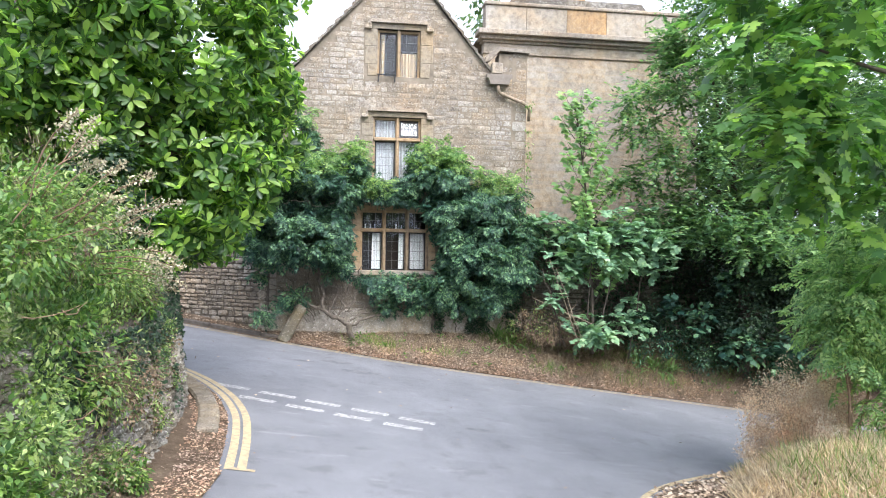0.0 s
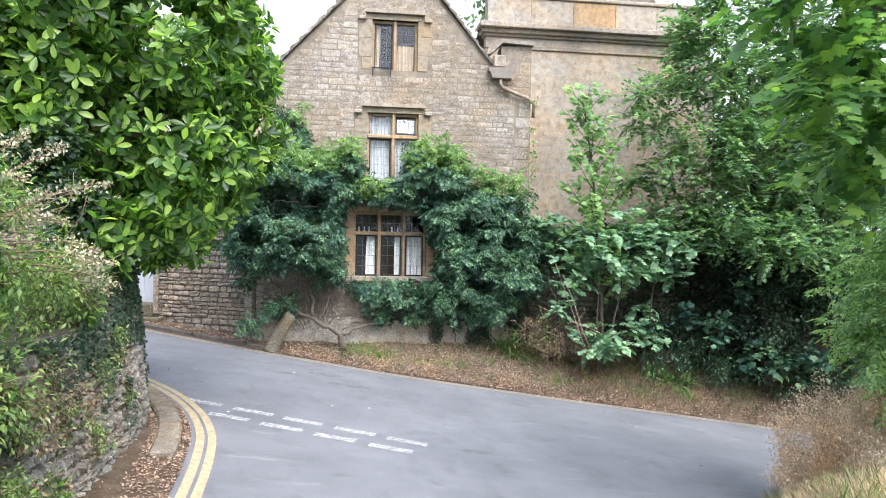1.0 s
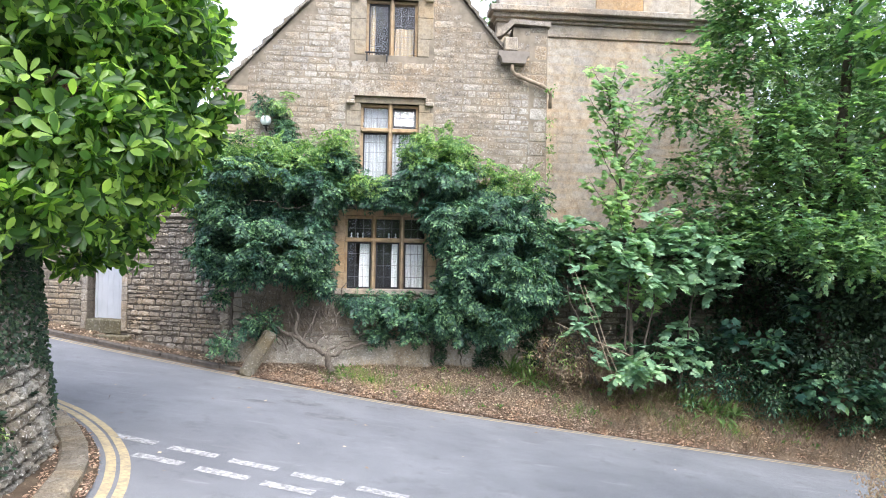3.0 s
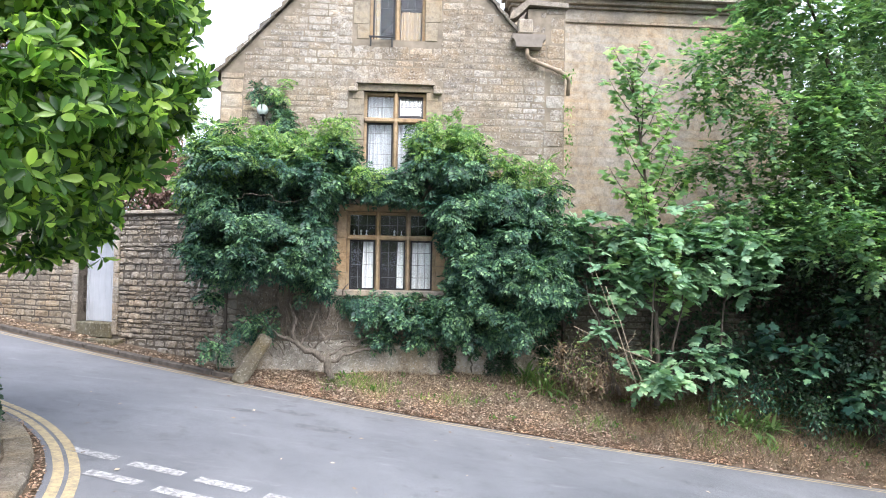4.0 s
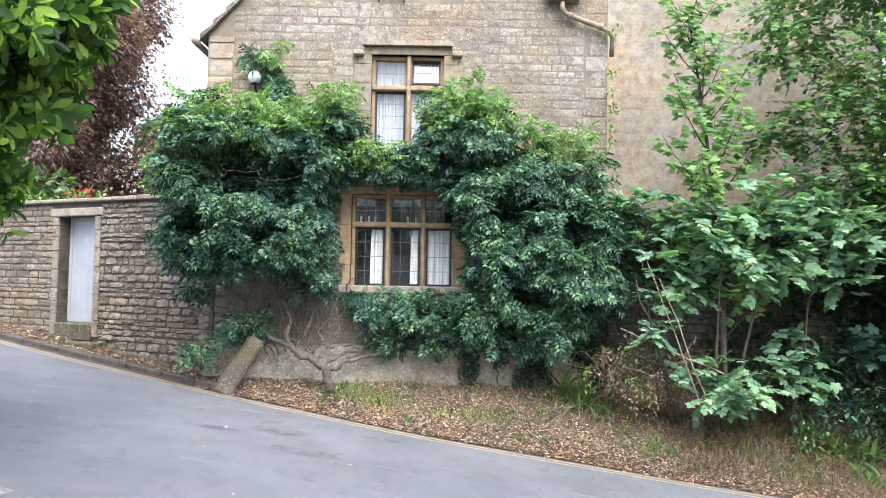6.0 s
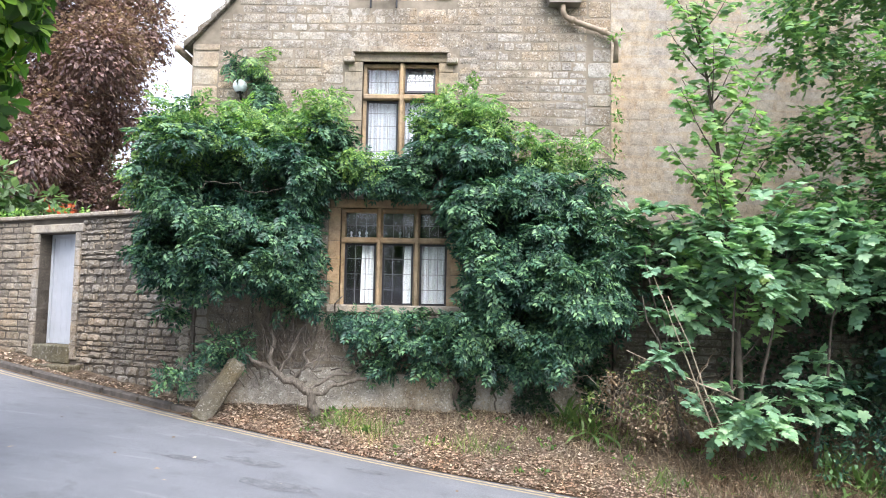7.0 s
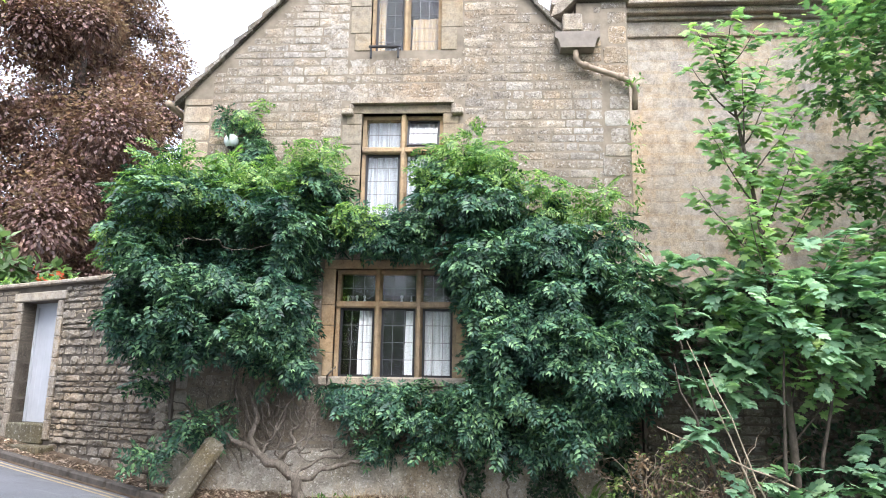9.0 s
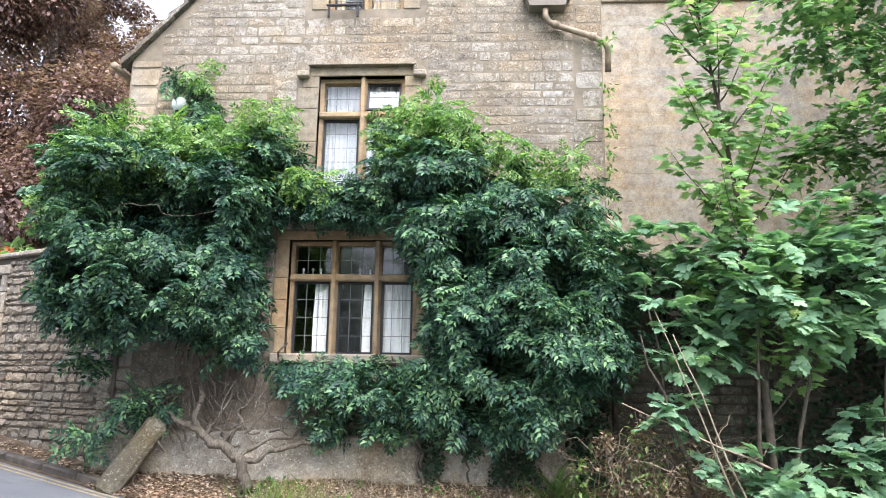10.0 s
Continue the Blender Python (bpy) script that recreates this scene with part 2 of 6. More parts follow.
L_CLIMB = leaf_mat("hedge_climber_leaf", (0.04, 0.1, 0.03), (0.11, 0.225, 0.06), (0.28, 0.41, 0.11), 0.42, 0.45)
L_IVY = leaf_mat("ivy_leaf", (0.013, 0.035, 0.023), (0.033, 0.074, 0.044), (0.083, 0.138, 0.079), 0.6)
L_BEECH = leaf_mat("copper_beech_leaf", (0.095, 0.052, 0.058), (0.23, 0.135, 0.138), (0.4, 0.275, 0.255), 0.45, 0.35)
L_FAR = leaf_mat("far_tree_leaf", (0.049, 0.092, 0.042), (0.114, 0.186, 0.095), (0.211, 0.304, 0.169), 0.6)
L_HEATH = leaf_mat("brown_verge_grass_blade", (0.1, 0.07, 0.045), (0.21, 0.15, 0.1), (0.36, 0.28, 0.2), 0.8, 0.15, glow=DRY)
L_DEAD = leaf_mat("dead_leaf", (0.14, 0.096, 0.07), (0.345, 0.252, 0.195), (0.6, 0.49, 0.395), 0.8, 0.1, glow=DRY)
L_DEADR = leaf_mat("reddish_dead_leaf", (0.2, 0.125, 0.095), (0.4, 0.265, 0.2), (0.58, 0.43, 0.33), 0.8, 0.1, glow=DRY)
L_FERN = leaf_mat("fern_frond", (0.07, 0.14, 0.05), (0.14, 0.24, 0.08), (0.24, 0.34, 0.13), 0.5)
L_STRAW = leaf_mat("dry_grass_blade", (0.19, 0.15, 0.11), (0.33, 0.27, 0.2), (0.5, 0.43, 0.33), 0.8, 0.2, glow=DRY)
L_BLEACH = leaf_mat("bleached_bank_grass_blade", (0.33, 0.25, 0.17), (0.52, 0.42, 0.29), (0.7, 0.61, 0.45), 0.8, 0.35, glow=DRY)
L_GRASS = leaf_mat("green_grass_blade", (0.07, 0.12, 0.03), (0.15, 0.22, 0.06), (0.28, 0.34, 0.12), 0.6, 0.3)
L_BLOOM = leaf_mat("faded_flower_spike", (0.3, 0.27, 0.18), (0.45, 0.42, 0.3), (0.6, 0.58, 0.46), 0.8, 0.2, glow=DRY)
L_RED = leaf_mat("red_flower_petal", (0.3, 0.04, 0.02), (0.45, 0.07, 0.03), (0.5, 0.2, 0.08), 0.6)

# ---- mesh helpers ----


def part(name, bm, material, parent=None, label=""):
    """Link a bmesh, or a mesh, as one object under a thing."""
    if isinstance(bm, bmesh.types.BMesh):
        me = bpy.data.meshes.new(name)
        bm.to_mesh(me)
        bm.free()
    else:
        me = bm
    if material is not None and not me.materials:
        me.materials.append(material)
    ob = new(name, me)
    if parent is not None:
        ob.parent = parent
    if label:
        ob["label"] = label
    return ob


def box(bm, x0, x1, y0, y1, z0, z1, bevel=0.0, turn=None):
    r = bmesh.ops.create_cube(bm, size=1)
    vs = r["verts"]
    m = Matrix.Translation(((x0 + x1) / 2, (y0 + y1) / 2, (z0 + z1) / 2)) @ Matrix.Diagonal((x1 - x0, y1 - y0, z1 - z0, 1))
    bmesh.ops.transform(bm, matrix=(turn @ m if turn else m), verts=vs)
    if bevel:
        es = list({e for v in vs for e in v.link_edges})
        bmesh.ops.bevel(bm, geom=es, offset=bevel, segments=1, affect="EDGES")


def boxes(*rows, bevel=0.0, turn=None):
    bm = bmesh.new()
    for r in rows:
        box(bm, *r, bevel=bevel, turn=turn)
    return bm


def prism(pts, y0, y1):
    """A polygon of (x, z) points pulled from y0 to y1."""
    bm = bmesh.new()
    a = [bm.verts.new((x, y0, z)) for x, z in pts]
    b = [bm.verts.new((x, y1, z)) for x, z in pts]
    bm.faces.new(a)
    bm.faces.new(b[::-1])
    for i in range(len(pts)):
        j = (i + 1) % len(pts)
        bm.faces.new((a[j], a[i], b[i], b[j]))
    bmesh.ops.recalc_face_normals(bm, faces=bm.faces)
    return bm


def tube(path, radii, sides=7, bm=None, wobble=0.0):
    """A tapering limb along a polyline."""
    bm = bm or bmesh.new()
    rings = []
    for i, p in enumerate(path):
        p = Vector(p)
        d = (Vector(path[min(i + 1, len(path) - 1)]) - Vector(path[max(i - 1, 0)])).normalized()
        u = d.orthogonal().normalized()
        v = d.cross(u)
        r = radii[i] if not isinstance(radii, (int, float)) else radii
        rings.append([bm.verts.new(p + (u * math.cos(a) + v * math.sin(a)) * r * (1 + wobble * random.uniform(-1, 1))) for a in [2 * math.pi * k / sides for k in range(sides)]])
    for a, b in zip(rings, rings[1:]):
        off = min(range(sides), key=lambda s: sum((a[k].co - b[(k + s) % sides].co).length for k in range(sides)))
        for k in range(sides):
            bm.faces.new((a[k], a[(k + 1) % sides], b[(k + 1 + off) % sides], b[(k + off) % sides]))
    bm.faces.new(rings[0][::-1])
    bm.faces.new(rings[-1])
    bmesh.ops.recalc_face_normals(bm, faces=bm.faces)
    for f in bm.faces:
        f.smooth = True
    return bm


def bend(a, b, sag=0.0, steps=6, jitter=0.0):
    """A wavering line from a to b that sags or rises in the middle."""
    a, b = Vector(a), Vector(b)
    out = []
    for i in range(steps + 1):
        t = i / steps
        p = a.lerp(b, t) + Vector((0, 0, -sag * 4 * t * (1 - t)))
        if 0 < i < steps:
            p += Vector([random.uniform(-jitter, jitter) for _ in range(3)])
        out.append(p)
    return out


def thing(name, at, label, category, group="", kind=""):
    e = new(name)
    e.location = at
    e.empty_display_size = 0.2
    return tagged(e, label, category, group, kind)


def sit(child):
    """Keep a child where its mesh was modelled, in world coordinates."""
    child.matrix_parent_inverse = Matrix.Translation(-child.parent.location) if child.parent.parent is None else Matrix.Identity(4)
    return child


rng = np.random.default_rng(7)

# leaf patterns: points (across, along, lift) and faces
SIMPLE = ([(0, 0, 0), (0.22, 0.45, 0.05), (0, 0.5, 0), (-0.22, 0.45, 0.05), (0, 1, -0.08)], [(0, 1, 2), (0, 2, 3), (2, 1, 4), (2, 4, 3)])
BROAD = (
    [(0, 0, 0), (0.13, 0.25, 0.05), (-0.13, 0.25, 0.05), (0, 0.45, 0), (0.21, 0.6, 0.06), (-0.21, 0.6, 0.06), (0.15, 0.86, 0.01), (-0.15, 0.86, 0.01), (0, 1, -0.07)],
    [(0, 1, 3), (0, 3, 2), (1, 4, 3), (2, 3, 5), (3, 4, 6, 8), (3, 8, 7, 5)],
)
STRAP = ([(-0.03, 0, 0), (0.03, 0, 0), (0.06, 0.35, 0.12), (-0.06, 0.35, 0.12), (0.06, 0.7, 0.08), (-0.06, 0.7, 0.08), (0, 1, -0.1)], [(0, 1, 2, 3), (3, 2, 4, 5), (5, 4, 6)])
WIDE = ([(0, 0, 0), (0.4, 0.25, 0.05), (0.34, 0.7, 0.02), (0, 1, -0.1), (-0.34, 0.7, 0.02), (-0.4, 0.25, 0.05)], [(0, 1, 2, 3), (0, 3, 4, 5)])
BLADE = ([(-0.02, 0, 0), (0.02, 0, 0), (0.015, 0.55, 0.03), (-0.015, 0.55, 0.03), (0, 1, -0.12)], [(0, 1, 2, 3), (3, 2, 4)])
DIAMOND = ([(0, 0, 0), (0.3, 0.5, 0.06), (0, 1, 0), (-0.3, 0.5, 0.06)], [(0, 1, 2, 3)])


def pinnate(pairs=4):
    """A feather-shaped leaf: broad paired leaflets along a drooping line."""
    v, f = [], []

    def leaflet(base, ang, length, roll):
        ca, sa = math.cos(ang), math.sin(ang)
        k = len(v)
        for x, y, z in ((0, 0.06, 0), (0.19, 0.42, 0.06 + roll), (0.1, 0.75, -0.05 + roll * 0.5), (0, 1, -0.22), (-0.1, 0.75, -0.05 - roll * 0.5), (-0.19, 0.42, 0.06 - roll)):
            X, Y = x * length, y * length
            v.append((base[0] + X * ca + Y * sa, base[1] - X * sa + Y * ca, base[2] + z * length))
        f.append((k, k + 1, k + 2, k + 3))
        f.append((k, k + 3, k + 4, k + 5))

    for i in range(pairs):
        t = 0.16 + 0.62 * i / (pairs - 1)
        for s in (1, -1):
            leaflet((0, t + 0.02 * s, -0.34 * t * t), s * (1.2 - 0.5 * t), 0.42 - 0.1 * abs(t - 0.4), 0.1 * s)
    leaflet((0, 0.8, -0.24), 0.05, 0.36, 0)
    return v, f


PINNATE = pinnate()


def palmate():
    pts = [(0, 0.0), (0.15, -0.12), (0.44, -0.06), (0.35, 0.13), (0.66, 0.36), (0.46, 0.42), (0.46, 0.6), (0.22, 0.54), (0.21, 0.76), (0, 1.0)]
    full = pts + [(-x, y) for x, y in pts[-2:0:-1]]
    v = [(0, 0.32, 0.05)] + [(x, y, 0.03 - 0.14 * (x * x + (y - 0.3) ** 2)) for x, y in full]
    k = len(full)
    return v, [(0, 1 + i, 1 + (i + 1) % k) for i in range(k)]


PALMATE = palmate()
STAR = ([(0, 0.3, 0.05)] + [(x, y, 0.03 - 0.14 * (x * x + (y - 0.3) ** 2)) for x, y in ((0, 0), (0.42, -0.04), (0.3, 0.14), (0.62, 0.42), (0.26, 0.5), (0, 1), (-0.26, 0.5), (-0.62, 0.42), (-0.3, 0.14), (-0.42, -0.04))], [(0, 1 + i, 1 + (i + 1) % 10) for i in range(10)])


def unit(a):
    return a / np.maximum(np.linalg.norm(a, axis=1, keepdims=True), 1e-9)


def leaves(name, P, D, U, S, pattern, material):
    """One mesh of many leaves: roots P, axes D, upper sides U, lengths S."""
    v, f = pattern
    v = np.array(v, float)
    Y = unit(np.asarray(D, float))
    X = unit(np.cross(Y, U))
    Z = np.cross(X, Y)
    k, m = len(v), len(P)
    co = (P[:, None, :] + S[:, None, None] * (v[None, :, 0:1] * X[:, None, :] + v[None, :, 1:2] * Y[:, None, :] + v[None, :, 2:3] * Z[:, None, :])).reshape(-1, 3)
    sizes = np.array([len(q) for q in f])
    loops = np.concatenate([np.array(q) for q in f])
    L = (loops[None, :] + (np.arange(m) * k)[:, None]).ravel()
    tot = np.tile(sizes, m)
    start = np.concatenate(([0], np.cumsum(tot)[:-1]))
    me = bpy.data.meshes.new(name)
    me.vertices.add(len(co))
    me.vertices.foreach_set("co", co.astype(np.float32).ravel())
    me.loops.add(len(L))
    me.loops.foreach_set("vertex_index", L.astype(np.int32))
    me.polygons.add(len(tot))
    me.polygons.foreach_set("loop_start", start.astype(np.int32))
    me.update(calc_edges=True)
    me.materials.append(material)
    return me


def ball(n):
    return unit(rng.normal(size=(n, 3)))


def crown_points(clumps, n, shell=0.45, flat=1.0, floor=None):
    """Points and outward ways over a heap of clumps (x, y, z, radius[, height radius])."""
    cl = np.array([(c + (c[3],))[:5] if len(c) == 4 else c for c in clumps], float)
    # smaller tufts stand out of every clump
    tufts = [cl]
    for c in cl:
        o = ball(9)
        R = np.array([c[3], c[3], c[4]])
        tufts.append(np.concatenate([c[:3] + o * R * 0.74, np.tile(c[3:5], (9, 1)) * rng.uniform(0.28, 0.5, (9, 1))], 1))
    cl = np.concatenate(tufts)
    w = cl[:, 3] * np.sqrt(cl[:, 3] * cl[:, 4])
    w[: len(tufts[0])] *= 0.3
    i = rng.choice(len(cl), n, p=w / w.sum())
    o = ball(n)
    r = 1 - shell * rng.random(n) ** 1.6
    # uneven outline: radius wavers with direction
    wave = 1 + 0.16 * np.sin(5 * o[:, 0] + 3 * i) * np.cos(4 * o[:, 2] - 2 * i) + 0.1 * rng.normal(size=n)
    R = np.stack([cl[i, 3], cl[i, 3], cl[i, 4]], 1)
    return cl[i, :3] + o * R * (r * wave)[:, None], o


def rosettes(name, clumps, n, size, pattern, material, parent, k=7, shell=0.45):
    """Leaves in whorls of k at the twig ends."""
    P, O = crown_points(clumps, n, shell)
    A = unit(O + 0.6 * ball(n) + np.array([0, 0, 0.35]))
    u = unit(np.cross(A, ball(n)))
    v = np.cross(A, u)
    ps, ds, us = [], [], []
    for q in range(k):
        an = 2 * math.pi * q / k + rng.uniform(-0.35, 0.35, n)
        side = u * np.cos(an)[:, None] + v * np.sin(an)[:, None]
        tilt = rng.uniform(0.25, 0.9, n)[:, None]
        ps.append(P + 0.02 * side)
        ds.append(side + A * tilt)
        us.append(A - side * 0.4)
    S = size * (0.7 + 0.5 * rng.random(n * k))
    me = leaves(name, np.concatenate(ps), np.concatenate(ds), np.concatenate(us), S, pattern, material)
    return sit(part(name, me, material, parent))


def canopy(name, clumps, n, size, pattern, material, parent=None, droop=0.5, shell=0.45, label="", upness=1.0, keep=None):
    P, O = crown_points(clumps, n, shell)
    if keep is not None:
        ok = keep(P)
        P, O = P[ok], O[ok]
    D = O + 0.7 * ball(len(P)) + np.array([0, 0, -droop])
    U = 0.6 * O + upness * np.array([0, 0, 1.0]) + 0.45 * ball(len(P))
    S = size * (0.65 + 0.7 * rng.random(len(P)))
    ob = part(name, leaves(name, P, D, U, S, pattern, material), material, parent, label)
    return sit(ob) if parent is not None else ob


def sprays(name, clumps, n, m, length, size, pattern, material, parent=None, droop=0.25, shell=0.6, keep=None, fan=1.0, facing=0.35, way=(0, 0, 0), label="", wild=0.5, along_way=1.0):
    """Leaves in flat tiers: n twigs with m leaves in two ranks, their upper sides to the sky."""
    P, O = crown_points(clumps, n, shell)
    A = unit(O * np.array([1, 1, 0.3]) + wild * ball(n) + np.array([0, 0, -droop]) + along_way * np.array(way))
    N = unit(np.array([0, 0, 1.0]) + facing * (O + np.array(way)) + 0.22 * ball(n))
    N = unit(N - A * (A * N).sum(1, keepdims=True))
    B = np.cross(N, A)
    ps, ds, us = [], [], []
    for q in range(m):
        t, side = (q + 0.6) / m, 1 if q % 2 else -1
        ps.append(P + A * length * t - N * (0.22 * length * t * t) + 0.02 * ball(n))
        ds.append(A * (0.35 + 0.6 * t) + B * (side * fan * (1.05 - 0.6 * t)) - N * 0.22 + 0.22 * ball(n))
        us.append(N + 0.28 * ball(n))
    P, D, U = np.concatenate(ps), np.concatenate(ds), np.concatenate(us)
    if keep is not None:
        ok = keep(P)
        P, D, U = P[ok], D[ok], U[ok]
    S = size * (0.65 + 0.6 * rng.random(len(P)))
    ob = part(name, leaves(name, P, D, U, S, pattern, material), material, parent, label)
    return sit(ob) if parent is not None else ob


# ---- lie of the land ----


def road_z(x, y):
    return -0.52 - 0.128 * max(-16, min(16, x)) + 0.011 * max(0.0, 8.5 - max(y, -6)) ** 2


def curve_y(pts, x):
    """Smooth y over x through the points of a kerb."""
    xs = [p[0] for p in pts]
    if x <= xs[0]:
        i = 0
    else:
        i = max(k for k in range(len(xs) - 1) if xs[k] <= x)
    t = (x - xs[i]) / (xs[i + 1] - xs[i])
    return pts[i][1] + t * (pts[i + 1][1] - pts[i][1])


FAR_KERB = [(-16, 23.6), (-9, 20.2), (-6, 18.85), (-4.2, 18.05), (-2.5, 17.4), (-1.45, 17.0), (-0.47, 16.7), (0.93, 16.28), (2.23, 16.0), (4.75, 15.68), (8, 15.4), (16, 14.6)]


def wall_line(x):
    return 17.76 - 0.4667 * (x + 2.0)


def back_y(x):
    return wall_line(x) + 0.15 if x < -2 else 17.85


def base_z(x):
    if x < -2.0:
        return road_z(x, 18) + 0.2
    t = min(1, (x + 2.0) / 1.6)
    z = (road_z(-2.0, 18) + 0.2) * (1 - t) - 0.15 * t
    return z - 0.04 * max(0, x - 4.7)


def verge_z(x, y):
    k = curve_y(FAR_KERB, x)
    t = max(0, min(1, (y - k) / (back_y(x) - k)))
    r = road_z(x, k) + 0.006
    lump = 0.05 * noise.noise(Vector((x * 1.7, y * 1.7, 0))) * min(1, t * 6)
    if x < -1.6:
        return r + (base_z(x) - r) * min(1, t * 1.2) * 0.8
    return r + (base_z(x) - r) * (t ** 0.8) + lump


def sheet(name, material, nx, ny, fn, smooth=True):
    me = bpy.data.meshes.new(name)
    vs = [fn(i / nx, j / ny) for j in range(ny + 1) for i in range(nx + 1)]
    fs = [(j * (nx + 1) + i, j * (nx + 1) + i + 1, (j + 1) * (nx + 1) + i + 1, (j + 1) * (nx + 1) + i) for j in range(ny) for i in range(nx)]
    me.from_pydata(vs, [], fs)
    me.materials.append(material)
    for p in me.polygons:
        p.use_smooth = smooth
    return new(name, me)


def far_ground(u, v):
    x, y = (u - 0.5), (v - 0.5)
    X, Y = math.copysign(abs(2 * x) ** 3, x) * 600, math.copysign(abs(2 * y) ** 3, y) * 600 + 10
    return X, Y, road_z(X, max(Y, 8.5)) - 0.35 + min(6, 0.02 * max(0, Y - 24))


tagged(sheet("ground", M_GROUND, 60, 60, far_ground), "rough meadow ground reaching to the horizon", "ground", kind="structure")
tagged(sheet("road", M_ROAD, 120, 100, lambda u, v: (-30 + 60 * u, -10 + 36 * v, road_z(-30 + 60 * u, -10 + 36 * v))), "worn grey asphalt road sloping down past the house", "road", kind="structure")


def verge(u, v):
    x = -16 + 32 * u
    k = curve_y(FAR_KERB, x)
    y = k + v * (back_y(x) + 0.3 - k)
    return x, y, verge_z(x, y)


tagged(sheet("verge", M_SOIL, 200, 22, verge), "dry earth bank strewn with brown leaves beside the road", "verge", kind="structure")


def ribbon(name, pts, width, material, lift=0.005, zf=road_z, parent=None, step=0.25):
    """A flat painted strip along a line on the road."""
    line = []
    for a, b in zip(pts, pts[1:]):
        n_ = max(1, int(math.dist(a, b) / step))
        line += [(a[0] + (b[0] - a[0]) * i / n_, a[1] + (b[1] - a[1]) * i / n_) for i in range(n_)]
    line.append(pts[-1])
    vs, fs = [], []
    for i, (x, y) in enumerate(line):
        a, b = line[max(0, i - 1)], line[min(len(line) - 1, i + 1)]
        dx, dy = b[0] - a[0], b[1] - a[1]
        l = math.hypot(dx, dy) or 1
        for s in (-1, 1):
            X, Y = x - dy / l * width / 2 * s, y + dx / l * width / 2 * s
            vs.append((X, Y, zf(X, Y) + lift))
    fs = [(2 * i, 2 * i + 2, 2 * i + 3, 2 * i + 1) for i in range(len(line) - 1)]
    me = bpy.data.meshes.new(name)
    me.from_pydata(vs, [], fs)
    me.materials.append(material)
    ob = new(name, me)
    return ob


def smooth_line(pts, rounds=2):
    for _ in range(rounds):
        out = [pts[0]]
        for a, b in zip(pts, pts[1:]):
            out += [tuple(p + (q - p) * 0.25 for p, q in zip(a, b)), tuple(p + (q - p) * 0.75 for p, q in zip(a, b))]
        pts = out + [pts[-1]]
    return pts


def shifted(pts, d):
    out = []
    for i, p in enumerate(pts):
        a, b = pts[max(0, i - 1)], pts[min(len(pts) - 1, i + 1)]
        dx, dy = b[0] - a[0], b[1] - a[1]
        l = math.hypot(dx, dy)
        out.append((p[0] - dy / l * d, p[1] + dx / l * d))
    return out


NEAR_KERB = smooth_line([(-1.0, 8.0), (-1.06, 8.9), (-1.16, 9.8), (-1.27, 10.4), (-1.49, 11.1), (-1.69, 11.55), (-2.04, 12.18), (-2.55, 12.82), (-3.0, 13.23), (-3.4, 13.5), (-5.0, 14.6), (-9, 17.0), (-16, 20.4)])
FAR_SMOOTH = smooth_line(FAR_KERB)
lines = (
    ("yellow_line", ribbon("yellow_line", shifted(NEAR_KERB, 0.05), 0.1, M_YELLOW), "worn double yellow line curving round the corner"),
    ("yellow_line", ribbon("yellow_line", shifted(NEAR_KERB, 0.19), 0.1, M_YELLOW), "worn double yellow line curving round the corner"),
    ("yellow_line", ribbon("yellow_line", [p for p in shifted(FAR_SMOOTH, -0.1)], 0.05, M_YELLOW), "faded yellow line along the verge edge"),
    ("yellow_line", ribbon("yellow_line", [p for p in shifted(FAR_SMOOTH, -0.22)], 0.05, M_YELLOW), "faded yellow line along the verge edge"),
)
for _, ob, lab in lines:
    tagged(ob, lab, "road marking", "yellow lines", "structure")
tagged(ribbon("yellow_line", [(-1.22, 8.02), (-0.9, 8.0)], 0.07, M_YELLOW, 0.009), "short yellow bar closing the double line", "road marking", "yellow lines", "structure")
for k in range(5):
    x = -2.0 + 0.74 * k
    for row, (sx, sy) in enumerate(((0, 0), (0.47, -0.68))):
        if row and k == 4:
            continue
        a = (x + sx, 11.98 - 0.235 * k + sy + 0.02 * row)
        ob = ribbon("give_way_dash", [a, (a[0] + 0.56 + 0.02 * (k % 2), a[1] - 0.15)], 0.17, M_WHITE, step=0.1)
        tagged(ob, "worn white give-way dash painted on the asphalt", "road marking", "give-way dashes", "structure")

for x, y, rx, ry in ((0.0, 15.15, 0.42, 0.2), (0.5, 14.35, 0.5, 0.22), (-0.7, 14.85, 0.28, 0.12), (2.25, 10.8, 0.3, 0.13), (1.3, 15.5, 0.3, 0.1)):
    seed = random.Random(int(100 * x) + 7)
    ring = [(x + rx * math.cos(a) * seed.uniform(0.6, 1.1), y + ry * math.sin(a) * seed.uniform(0.6, 1.1)) for a in [0.35 * q for q in range(18)]]
    me = bpy.data.meshes.new("tar_patch")
    me.from_pydata([(p, q, road_z(p, q) + 0.004) for p, q in ring], [], [tuple(range(18))])
    me.materials.append(M_PATCH)
    tagged(new("tar_patch", me), "ragged dark repair patch in the asphalt", "road patch", "road patches", "structure")

# ---- house: gabled wing and tall block ----
FRONT, LEFT, RIGHT, EAVE, APEX_X, APEX = 17.7, -1.95, 4.68, 5.42, 1.44, 9.1
house = thing("house", (1.4, 20, -0.3), "old honey limestone cottage with a steep gable and mullioned windows", "house")


